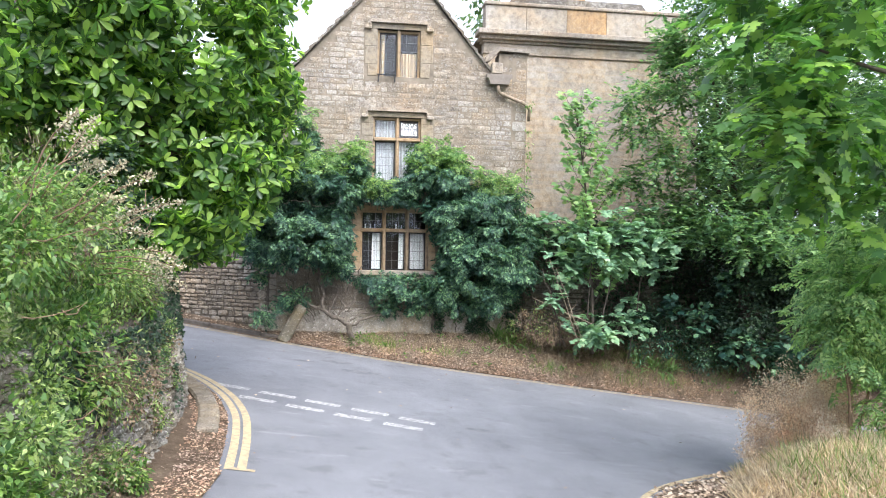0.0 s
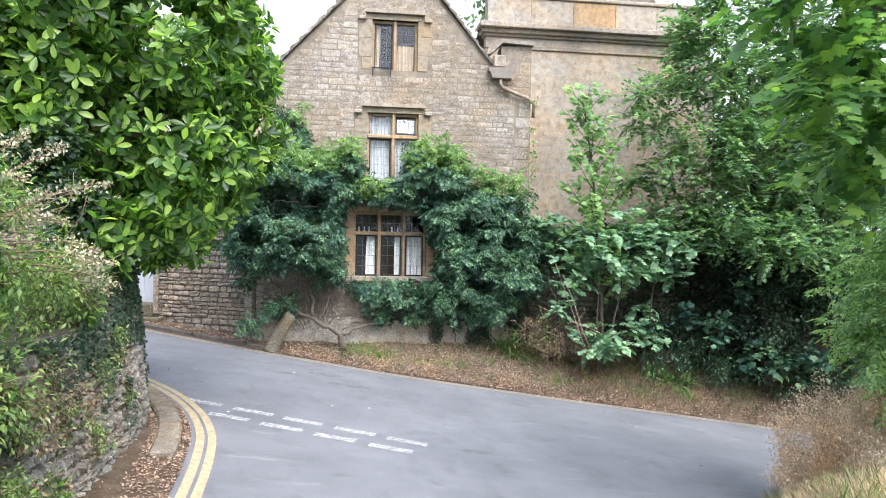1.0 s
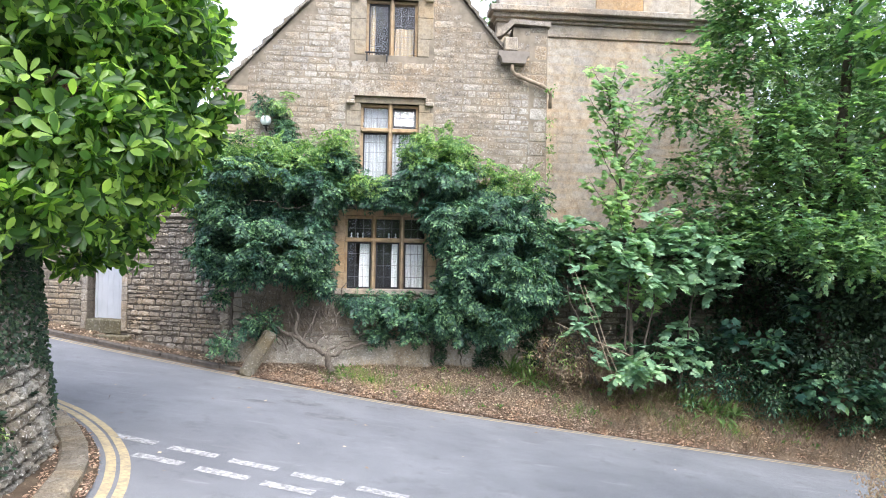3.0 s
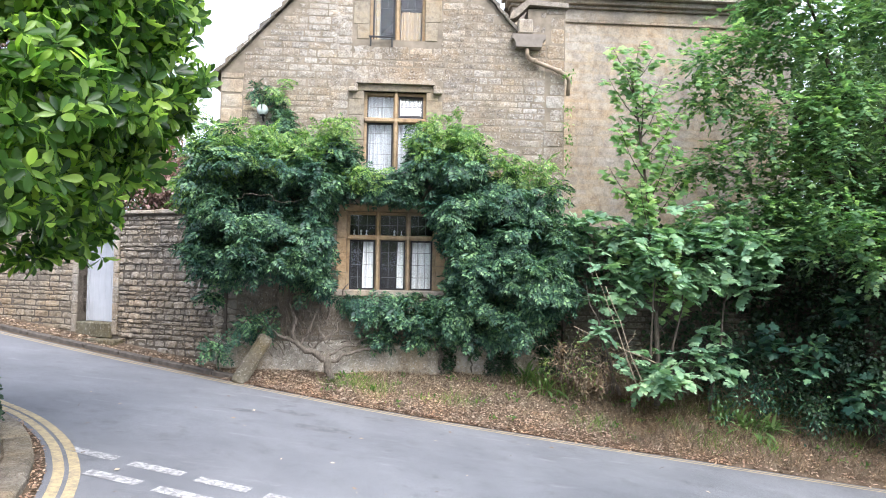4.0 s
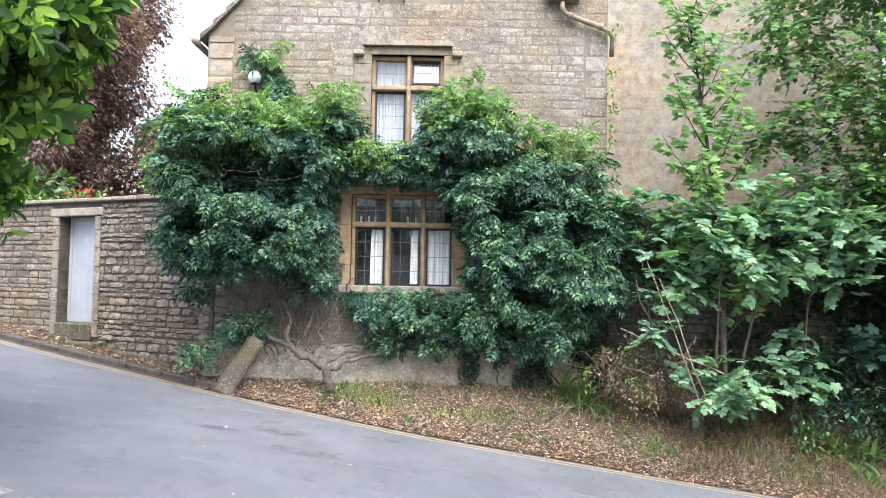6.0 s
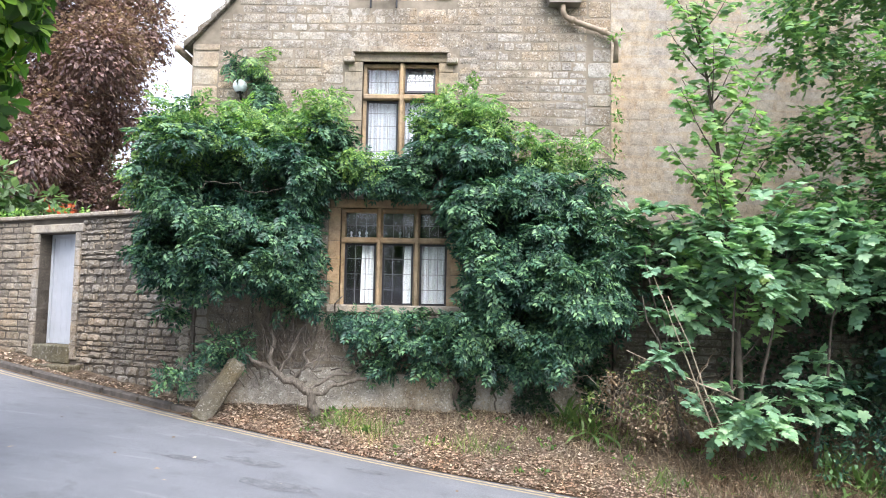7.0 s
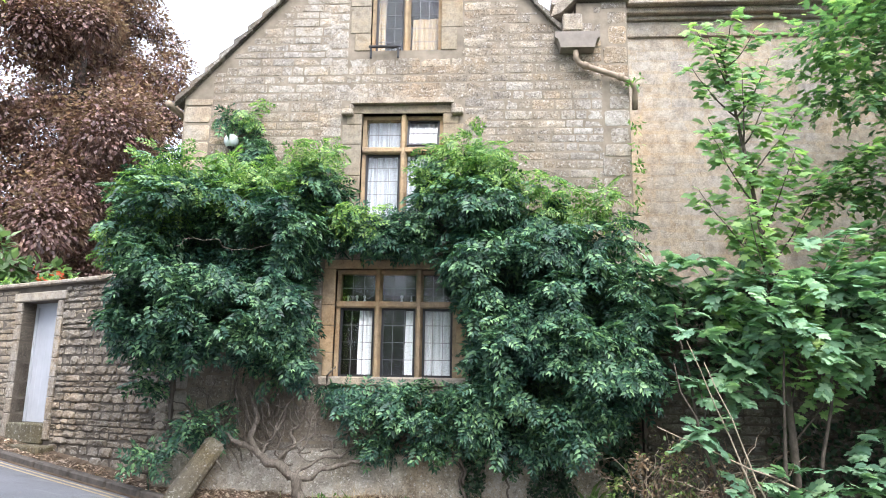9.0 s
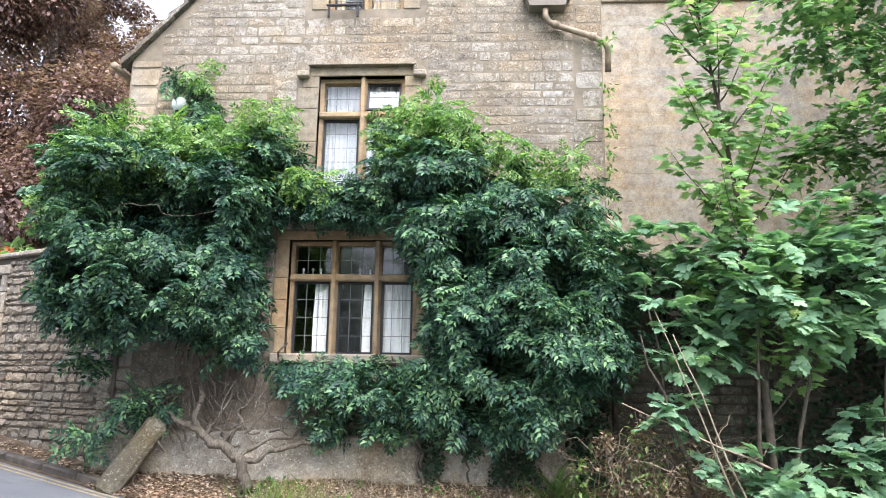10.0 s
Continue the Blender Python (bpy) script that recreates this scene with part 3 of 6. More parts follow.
def hole_wall(name, y0, y1, outline_z, x0, x1, z0, holes, material, parent, label=""):
    """A wall slab from x0 to x1 whose top follows outline_z(x), with rectangular openings through it."""
    xs = sorted({x0, x1, *[h for r in holes for h in r[:2]], *[x0 + (x1 - x0) * i / 8 for i in range(9)], APEX_X, 3.92, 3.94})
    bm = bmesh.new()
    for a, b in zip(xs, xs[1:]):
        if b - a < 1e-4:
            continue
        mid = (a + b) / 2
        cut = sorted([(r[2], r[3]) for r in holes if r[0] < mid < r[1]])
        lo = z0
        spans = []
        for c0, c1 in cut:
            spans.append((lo, c0))
            lo = c1
        for s0, s1 in spans:
            box(bm, a, b, y0, y1, s0, s1)
        v = [bm.verts.new(p) for p in ((a, y0, lo), (b, y0, lo), (b, y0, outline_z(b)), (a, y0, outline_z(a)), (a, y1, lo), (b, y1, lo), (b, y1, outline_z(b)), (a, y1, outline_z(a)))]
        for q in ((0, 1, 2, 3), (5, 4, 7, 6), (3, 2, 6, 7), (4, 5, 1, 0), (1, 5, 6, 2), (4, 0, 3, 7)):
            bm.faces.new([v[i] for i in q])
    return sit(part(name, bm, material, parent, label))


def gable_z(x):
    t = EAVE + (x - LEFT) * (APEX - EAVE) / (APEX_X - LEFT) if x < APEX_X else APEX - (x - APEX_X) * 1.2
    return 6.88 if x > 3.93 else max(t, 6.3) if x > 3 else t


ATTIC = (0.85, 1.92, 6.16, 7.33)
MID = (0.77, 1.97, 3.55, 5.15)
GROUND_W = (0.49, 2.2, 1.32, 2.82)
HOLES = [ATTIC, MID, GROUND_W]
hole_wall("wall", FRONT, FRONT + 0.45, gable_z, LEFT, RIGHT, -0.6, HOLES, M_MORTAR, house)
sit(part("wall", boxes((LEFT, LEFT + 0.4, FRONT + 0.45, FRONT + 7, -0.6, EAVE)), M_ASHLAR, house))
sit(part("wall", boxes((RIGHT - 0.4, RIGHT, FRONT + 0.45, FRONT + 2.1, -0.6, 6.88)), M_ASHLAR, house))
# back wall, flat slab and floors added to shut daylight out of the rooms
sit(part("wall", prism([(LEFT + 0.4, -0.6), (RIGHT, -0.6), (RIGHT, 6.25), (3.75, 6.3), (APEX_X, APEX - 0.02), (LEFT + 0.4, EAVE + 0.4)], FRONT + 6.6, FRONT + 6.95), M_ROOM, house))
sit(part("valley_roof", boxes((3.45, RIGHT - 0.01, FRONT + 0.46, FRONT + 7, 6.26, 6.32)), M_LEADBAR, house))
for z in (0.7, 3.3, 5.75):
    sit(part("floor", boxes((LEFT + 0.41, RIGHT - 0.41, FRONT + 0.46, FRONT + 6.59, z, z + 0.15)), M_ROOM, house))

tall = thing("tall_house", (9, 22, -0.3), "tall pale ashlar house block with moulded cornice and parapet", "house")
TY = 19.8
sit(part("wall", boxes((3.95, 10.2, TY, TY + 6, -0.6, 7.4)), M_ASHLAR, tall))
sit(part("parapet", boxes((4.0, 10.15, TY + 0.05, TY + 0.45, 8.1, 8.8)), M_ASHLAR, tall))
sit(part("coping", boxes((3.96, 10.2, TY - 0.03, TY + 0.5, 8.8, 8.9), bevel=0.02), M_CORNICE, tall))
for x0, out, z0, z1, mat in ((3.93, 0.05, 7.4, 7.47, M_CORNICE), (3.95, 0.015, 7.47, 7.72, M_ASHLAR), (3.9, 0.09, 7.72, 7.79, M_ASHLAR), (3.82, 0.2, 7.79, 7.9, M_CORNICE), (3.74, 0.33, 7.9, 8.04, M_CORNICE), (3.9, 0.1, 8.04, 8.1, M_CORNICE)):
    sit(part("cornice_moulding", boxes((x0, 10.2 + out, TY - out, TY + 0.3, z0, z1), bevel=0.015), mat, tall))
for k in range(5):
    x = 4.0 + 1.2 * k
    sit(part("parapet_block", boxes((x, x + 1.19, TY + 0.02, TY + 0.05, 8.12, 8.79), bevel=0.006), (M_ASHLAR_OB, M_SHINGLE, M_ASHLAR_OB)[(k + 2) % 3], tall))
sit(part("chimney", boxes((6.55, 7.5, TY + 1.6, TY + 2.4, 8.0, 10.6), bevel=0.02), M_SHINGLE, tall))
sit(part("roof", prism([(3.9, 8.0), (10.1, 8.0), (9.0, 9.35), (5.0, 9.35)], TY + 0.8, TY + 5), M_TILE, tall))

# ---- line of the roadside wall ----
WALL = smooth_line([(-2.9, -3), (-2.4, 3), (-2.15, 6), (-1.98, 7.9), (-2.05, 9.2), (-2.14, 10.6), (-2.55, 11.75), (-3.6, 13.0), (-5.5, 14.4), (-9.5, 16.5), (-16, 19.6)], 3)
LEN = [0.0]
for a, b in zip(WALL, WALL[1:]):
    LEN.append(LEN[-1] + math.dist(a, b))


def along(s):
    i = min(len(LEN) - 2, max(k for k in range(len(LEN)) if LEN[k] <= max(0, s)))
    t = (s - LEN[i]) / (LEN[i + 1] - LEN[i])
    a, b = WALL[i], WALL[i + 1]
    return a[0] + (b[0] - a[0]) * t, a[1] + (b[1] - a[1]) * t, math.atan2(b[1] - a[1], b[0] - a[0])


BATTER = 0.12


def road_wall_at(s, z):
    x, y, a = along(s)
    return Matrix.Translation((x, y, road_z(x, y) + z)) @ Matrix.Rotation(a, 4, "Z") @ Matrix.Translation((0, BATTER * z, 0)) @ Matrix.Rotation(-math.atan(BATTER), 4, "X")



def wall_top(s):
    y = along(s)[1]
    return 1.5 + 0.75 * max(0, min(1, (y - 8.0) / 1.2)) * max(0, min(1, (13.5 - y) / 1.0))


LEN_A = next(LEN[i] for i in range(len(WALL)) if WALL[i][1] > 5.5)
LEN_B = next(LEN[i] for i in range(len(WALL)) if WALL[i][1] > 12.0)

# ---- plants ----


def limb(path, r0, r1, name, parent, material=M_BARK, sides=7, wobble=0.08):
    k = len(path) - 1
    return sit(part(name, tube(path, [r0 + (r1 - r0) * i / k for i in range(k + 1)], sides, wobble=wobble), material, parent))


def in_front(P):
    """Keep leaves out of the masonry and clear of the lit window panes."""
    wall = np.where(P[:, 0] < -2, 17.76 - 0.4667 * (P[:, 0] + 2) - 0.05, FRONT - 0.06)
    ok = P[:, 1] < np.where(P[:, 2] > 2.9, np.where(P[:, 0] < -2, 99, wall), wall)
    gw = (P[:, 0] > 0.22) & (P[:, 0] < 2.44 - 0.75 * np.clip(P[:, 2] - 2.25, 0, 0.6)) & (P[:, 2] > 1.2) & (P[:, 2] < 3.02)
    mw = (P[:, 0] > 0.62) & (P[:, 0] < 1.66) & (P[:, 2] > 3.55)
    lamp_gap = np.hypot(P[:, 0] + 1.15, P[:, 2] - 4.6) < 0.3
    # hollows between the sprays
    hollow = np.zeros(len(P), bool)
    for x, y, z, r in ((-0.95, 16.15, 3.05, 0.68), (-0.4, 16.2, 2.98, 0.4), (3.0, 16.3, 2.55, 0.36), (3.95, 16.3, 2.2, 0.36), (-0.35, 16.3, 2.7, 0.3), (3.3, 16.35, 1.25, 0.36), (-1.6, 16.3, 2.2, 0.3), (2.6, 16.4, 3.2, 0.25), (-0.7, 16.2, 2.1, 0.3), (4.3, 16.3, 2.9, 0.25)):
        hollow |= np.hypot(P[:, 0] - x, (P[:, 2] - z) * 1.4) < r * np.clip((17.25 - P[:, 1]) / 0.6, 0, 1)
    ok &= ~hollow
    return ok & ~gw & ~mw & ~lamp_gap


wisteria = thing("wisteria", (0.27, 17.2, -0.1), "dense dark green wisteria climbing over the cottage front", "climbing plant")
OUT = (0, -0.55, 0)
WIS_LEFT = [(-1.72, 17.0, 2.4, 0.6), (-1.85, 17.0, 3.0, 0.48), (-1.5, 16.8, 3.3, 0.7), (-1.3, 16.75, 2.5, 0.75), (-0.7, 16.8, 3.2, 0.75), (-0.5, 16.9, 2.4, 0.7), (-1.7, 17.0, 1.9, 0.45), (-0.1, 17.1, 3.3, 0.55), (-0.1, 17.2, 2.3, 0.45), (-0.9, 17.2, 3.68, 0.42), (0.35, 17.25, 3.85, 0.36), (-0.25, 17.1, 1.75, 0.42), (-1.6, 17.1, 3.65, 0.33), (0.25, 17.3, 1.6, 0.3)]
WIS_TOP = [(-1.2, 17.55, 5.08, 0.08), (-1.02, 17.55, 4.96, 0.1), (-0.8, 17.5, 4.62, 0.15), (-0.72, 17.45, 4.25, 0.24), (0.75, 17.35, 3.35, 0.32), (1.2, 17.35, 3.2, 0.32), (1.6, 17.3, 3.25, 0.36), (1.9, 17.4, 4.2, 0.2), (1.85, 17.4, 3.85, 0.25), (0.3, 17.3, 3.0, 0.35)]
WIS_RIGHT = [(2.3, 17.15, 3.75, 0.45), (2.6, 17.1, 3.5, 0.55), (2.7, 17.0, 2.9, 0.65), (3.4, 17.0, 2.85, 0.65), (4.0, 17.0, 2.85, 0.6), (4.4, 17.0, 2.3, 0.6), (2.7, 17.0, 2.2, 0.62), (3.4, 16.85, 2.0, 0.75), (4.1, 16.9, 1.6, 0.65), (2.9, 17.05, 1.45, 0.55), (3.6, 17.0, 1.05, 0.55), (2.25, 17.3, 2.3, 0.3), (2.3, 17.25, 1.7, 0.35)]
WIS_LOW = [(1.4, 17.35, 1.05, 0.28), (1.9, 17.2, 0.98, 0.36), (2.4, 17.1, 0.95, 0.42), (0.9, 17.4, 0.95, 0.2), (1.15, 17.45, 0.5, 0.18), (-1.85, 17.2, 0.15, 0.13), (-1.6, 17.15, 0.3, 0.12), (-1.95, 17.45, 1.2, 0.14), (-1.1, 17.3, 0.7, 0.22), (0.7, 17.45, 1.2, 0.22), (2.0, 17.4, 0.45, 0.16), (3.0, 17.3, 0.6, 0.3)]
sprays("foliage", WIS_LEFT, 2350, 4, 0.16, 0.225, PINNATE, L_WIST, wisteria, 0.3, 0.55, keep=in_front, facing=0.5, way=OUT, wild=0.75, along_way=0.6)
sprays("foliage", WIS_RIGHT, 2600, 4, 0.16, 0.225, PINNATE, L_WIST, wisteria, 0.3, 0.55, keep=in_front, facing=0.5, way=OUT, wild=0.75, along_way=0.6)
sprays("foliage", WIS_TOP, 520, 4, 0.13, 0.2, PINNATE, L_WIST, wisteria, 0.2, 0.7, keep=in_front, facing=0.9, way=OUT, wild=0.9, along_way=0.3)
SPIRE = [(-1.24, 17.58, 5.1, 0.08), (-1.06, 17.58, 5.0, 0.1), (-0.84, 17.52, 4.78, 0.13), (-0.7, 17.46, 4.48, 0.18)]
canopy("foliage", SPIRE, 220, 0.12, PINNATE, L_WIST, wisteria, 0.1, 0.9, keep=in_front)
sprays("foliage", WIS_LOW, 360, 4, 0.15, 0.225, PINNATE, L_WIST, wisteria, 0.2, 0.7, keep=in_front, facing=0.9, way=OUT, wild=0.9, along_way=0.3)
# young shoots over the crown tops; top light is partly in their paler colour
TOPLIT_YOUNG = [(-2.05, 16.88, 3.29, 0.44), (-1.7, 16.88, 3.82, 0.44), (-1.0, 17.03, 3.99, 0.38), (0.35, 17.08, 4.19, 0.33), (-0.85, 17.38, 4.99, 0.15), (1.0, 17.08, 3.59, 0.31), (2.0, 17.18, 4.14, 0.38), (2.4, 16.98, 4.14, 0.38), (0.7, 17.13, 3.34, 0.25), (4.0, 16.88, 3.54, 0.31), (-1.4, 16.63, 3.76, 0.4), (-0.6, 16.73, 3.69, 0.4), (-2.15, 16.88, 2.94, 0.31), (-0.1, 16.88, 3.89, 0.31), (2.7, 16.88, 3.99, 0.35), (3.4, 16.78, 3.54, 0.31), (-1.9, 16.78, 3.59, 0.38)]
sprays("young_growth", TOPLIT_YOUNG, 900, 4, 0.14, 0.17, PINNATE, L_WISTY, wisteria, 0.0, 0.5, keep=in_front, facing=0.8, way=OUT, wild=0.8, along_way=0.5, label="fresh yellow-green shoots, their colour also holding the light from above")

laurel = thing("laurel_tree", (-3.1, 10.2, 0.4), "large glossy evergreen laurel overhanging the stone wall", "tree")
LAUR_LOW = [(-1.75, 9.8, 2.75, 0.7), (-1.65, 10, 3.5, 0.85), (-1.7, 10.2, 4.5, 0.95), (-2.9, 9.9, 3.4, 0.8), (-3.0, 9.6, 4.6, 0.9), (-2.6, 9.8, 2.6, 0.6), (-3.6, 10, 4, 1.2), (-1.5, 11, 3.2, 0.65), (-1.45, 11.2, 4.3, 0.75), (-1.3, 11.7, 3.7, 0.6), (-1.4, 11.8, 4.6, 0.65), (-1.75, 11.2, 2.65, 0.5), (-2.1, 11.6, 2.6, 0.5), (-2.5, 9.5, 2.15, 0.45), (-1.45, 11.9, 2.95, 0.4), (-2.0, 12.3, 2.75, 0.42), (-2.1, 12.2, 2.2, 0.42), (-2.6, 11.9, 2.0, 0.42), (-1.75, 12.1, 3.3, 0.45)]
LAUR_TOP = [(-1.75, 10, 5.6, 1.0), (-2, 10, 6.8, 1.1), (-2.8, 9.4, 5.6, 1.1), (-3.2, 9, 6.8, 1.2), (-3.6, 10, 5.5, 1.3), (-1.6, 11.2, 5.5, 0.85), (-2, 11.4, 6.8, 1.0), (-3, 10, 7.9, 1.3), (-4, 9, 4.8, 1.2), (-1.4, 11.8, 5.6, 0.7), (-1.5, 12, 6.7, 0.95)]
rosettes("crown", LAUR_LOW, 4000, 0.165, BROAD, L_LAUR, laurel)
rosettes("crown", LAUR_TOP, 2300, 0.17, BROAD, L_LAUR, laurel)
limb([(-3.1, 10.2, 0.2), (-3.0, 10.2, 1.6), (-2.9, 10.1, 3.0), (-2.8, 10.1, 5.0), (-2.8, 10, 7)], 0.24, 0.06, "trunk", laurel)
for a in ((-1.8, 9.9, 3.6), (-2.7, 9.4, 4.2), (-1.8, 11, 4.4), (-3.8, 9.6, 4.6), (-2.0, 10.2, 6)):
    limb(bend((-2.92, 10.1, 2.6), a, -0.15, 5, 0.05), 0.08, 0.02, "limb", laurel)

hedge = thing("wall_shrubs", (-2.5, 6.5, 0.5), "tangled bright green shrubs and climbers spilling over the wall", "shrub")
HEDGE = [(-2.6, 4.2, 1.9, 0.8), (-2.6, 5, 2.2, 0.7), (-2.5, 5.8, 2.3, 0.7), (-2.45, 6.6, 2.1, 0.6), (-2.45, 7.4, 1.9, 0.55), (-2.4, 8.2, 1.65, 0.45), (-2.45, 5.2, 1.2, 0.55), (-2.3, 6.2, 1.2, 0.55), (-2.2, 7.1, 1.1, 0.42), (-2.1, 4.6, 0.8, 0.45), (-2.05, 5.3, 0.6, 0.35)]
TRAIL = [(-2.05, 6.9, 0.65, 0.26), (-2.02, 7.6, 0.5, 0.24), (-2.08, 8.4, 0.75, 0.24), (-2.02, 8.2, 0.15, 0.18), (-2.15, 9.1, 0.95, 0.22), (-2.12, 9.4, 0.35, 0.14), (-2.0, 6.4, 0.2, 0.28), (-2.0, 7.2, 0.05, 0.16), (-2.05, 5.8, 0.0, 0.25)]
canopy("foliage", HEDGE, 24000, 0.055, SIMPLE, L_HEDGE, hedge, 0.2, 0.5)
canopy("climber_foliage", HEDGE[1::2] + [(-2.0, 6.3, 0.1, 0.25), (-1.95, 7.0, -0.05, 0.2)], 13000, 0.066, SIMPLE, L_CLIMB, hedge, 0.3, 0.5)
canopy("trailing_foliage", TRAIL, 4600, 0.042, SIMPLE, L_HEDGE, hedge, 0.4, 0.9)
canopy("dead_leaves", TRAIL + [(-2.1, 6.6, 0.9, 0.3), (-2.05, 7.4, 0.8, 0.3), (-2.1, 8.0, 0.6, 0.25)], 2600, 0.04, DIAMOND, L_HEATH, hedge, 0.4, 0.9, label="withered brown undergrowth")
canopy("dry_growth", HEDGE[2::3] + [(-2.1, 5.6, 0.5, 0.4)], 8000, 0.1, BLADE, L_HEATH, hedge, 0.0, 0.6)
for k in range(30):
    a = Vector((-2.3 + random.uniform(-0.1, 0.3), 4.4 + 0.13 * k, random.uniform(0.6, 2.4)))
    limb(bend(a, a + Vector((random.uniform(0.1, 0.6), random.uniform(-0.3, 0.3), random.uniform(-0.2, 0.6))), 0.05, 4, 0.03), 0.006, 0.003, "stem", hedge, M_TWIG, 4)
ivy_wall = thing("ivy", (-2.4, 9, 0.8), "dark ivy on the roadside wall, one clump standing in for laurel shade", "climbing plant")
# last, highest clump is added dark leaf standing in for shade under the laurel
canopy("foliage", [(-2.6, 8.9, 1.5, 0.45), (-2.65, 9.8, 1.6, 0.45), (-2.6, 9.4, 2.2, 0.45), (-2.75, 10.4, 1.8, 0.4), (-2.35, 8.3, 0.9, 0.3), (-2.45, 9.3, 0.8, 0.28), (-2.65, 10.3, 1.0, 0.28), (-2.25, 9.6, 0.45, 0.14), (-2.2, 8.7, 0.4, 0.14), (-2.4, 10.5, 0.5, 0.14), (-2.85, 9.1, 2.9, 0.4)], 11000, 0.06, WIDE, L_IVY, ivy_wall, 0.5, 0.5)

P = []
for _ in range(10000):
    s_ = rng.uniform(LEN_A, LEN_B)
    P.append(list((road_wall_at(s_, 0.1 + (wall_top(s_) - 0.1) * rng.random() ** 0.6) @ Vector((0, -0.03 - 0.05 * rng.random(), 0)))))
P = np.array([p for p in P if noise.noise(Vector(p) * 1.3) + 0.8 * (p[2] - 0.6) > 0.0])
D = ball(len(P)) + np.array([0.3, 0, -0.6])
sit(part("foliage", leaves("foliage", P, D, np.tile([0.8, -0.3, 0.6], (len(P), 1)) + 0.4 * ball(len(P)), 0.038 * (0.6 + 0.8 * rng.random(len(P))), WIDE, L_IVY), None, ivy_wall))

maple = thing("maple_tree", (8.6, 6.8, -0.6), "maple with broad bright leaves overhanging the road", "tree")
MAPLE = [(4.4, 6.9, 4.9, 0.6), (4.9, 7.2, 3.7, 0.5), (4.3, 7.0, 5.6, 0.6), (5.0, 6.8, 4.0, 0.9), (4.6, 6.4, 4.4, 0.8), (5.7, 7.1, 3.3, 0.8), (6.4, 7.5, 2.8, 0.9), (6.8, 8, 4.5, 1.3), (5.6, 6.5, 5.3, 1.1), (7.5, 7.5, 5.8, 1.5)]
sprays("crown", MAPLE, 760, 8, 0.5, 0.135, PALMATE, L_MAPLE, maple, 0.25, 0.9, way=(-0.3, -0.1, 0))
limb([(8.6, 6.8, -0.9), (8.5, 6.8, 1.5), (8.3, 6.9, 4), (8, 7, 7)], 0.25, 0.08, "trunk", maple)
for a in ((4.7, 6.5, 4.2), (5.4, 6.6, 5.2), (5.9, 7.2, 3.1), (6.6, 7.8, 4.6)):
    limb(bend((8.45, 6.85, 2.6), a, -0.3, 6, 0.08), 0.07, 0.012, "limb", maple)

ash = thing("roadside_tree", (10, 16.3, -1.4), "broad leafy green tree beside the tall house", "tree")
ASH = [(7.2, 16.2, 5.3, 0.75), (8.0, 16, 6.3, 0.9), (8.3, 16, 7.3, 0.8), (9.2, 16, 8.3, 1.2), (9.0, 15.9, 5.6, 0.9), (7.0, 16.3, 3.7, 0.5), (7.9, 16.1, 4.4, 0.7), (8.9, 15.9, 4.4, 0.8), (7.8, 16.3, 3.1, 0.65), (8.8, 16, 3.2, 0.8), (9.9, 15.6, 3.3, 0.8), (10.2, 15.6, 4.6, 0.8), (10.3, 15.6, 6.6, 1.0), (11.5, 15, 5.4, 1.0), (11.4, 15, 3.6, 0.9), (11.6, 15, 7.6, 1.2), (12.8, 14.6, 4.4, 1.0), (12.9, 14.6, 6.2, 1.1), (14.2, 14.2, 5, 1.4), (13, 15, 9, 1.6), (8.4, 16.2, 2.5, 0.45), (9.6, 15.6, 2.4, 0.5), (10.8, 15.3, 2.6, 0.6), (12, 14.8, 2.6, 0.7), (10.4, 16, 9.6, 1.1), (8.6, 15.3, 2.6, 0.55), (9.4, 15.0, 2.3, 0.6), (10.3, 14.8, 2.2, 0.7), (11.2, 14.5, 1.9, 0.7)]
sprays("crown", ASH, 9600, 8, 0.42, 0.092, STAR, L_ASH, ash, 0.1, 0.9, facing=0.15, way=(-0.2, -0.3, 0))
limb([(10, 16.3, -1.7), (10, 16.2, 1), (10.1, 16, 4), (10.3, 15.8, 8)], 0.22, 0.06, "trunk", ash)
for a in ((8, 16, 5), (8.6, 16, 6.6), (11.5, 15, 7), (12.3, 14.6, 4.6), (8.4, 16.2, 3.4)):
    limb(bend((10, 16.2, 1.6), a, -0.3, 6, 0.1), 0.09, 0.02, "limb", ash)

syc = thing("sycamore_shrub", (5.9, 16.2, -0.5), "bushy young sycamore growing on the verge", "shrub")
SYC = [(5.2, 16.3, 2.0, 0.42), (5.6, 16.0, 2.3, 0.45), (5.4, 16.2, 1.6, 0.35), (6.1, 15.9, 2.0, 0.5), (6.3, 16.0, 2.6, 0.45), (6.8, 15.9, 2.1, 0.5), (6.5, 15.9, 1.6, 0.35), (7.3, 15.9, 2.4, 0.55), (7.5, 15.9, 1.7, 0.4), (4.9, 16.5, 2.5, 0.35), (4.75, 16.6, 2.1, 0.25), (5.05, 16.2, 0.75, 0.2), (6.0, 16.0, 0.2, 0.3), (5.8, 16.0, -0.1, 0.28), (6.25, 16.0, 0.0, 0.25), (5.35, 16.1, 0.3, 0.18), (6.8, 16.1, 0.25, 0.18), (7.9, 15.9, 2.2, 0.4), (5.6, 16.4, 1.15, 0.22), (7.0, 16.3, 0.75, 0.22), (5.15, 16.3, 1.25, 0.22), (7.3, 16.2, 0.1, 0.22)]
sprays("foliage", SYC, 700, 8, 0.26, 0.115, PALMATE, L_SYC, syc, 0.0, 0.9, facing=0.55, way=(0, -0.5, 0), along_way=0.4)
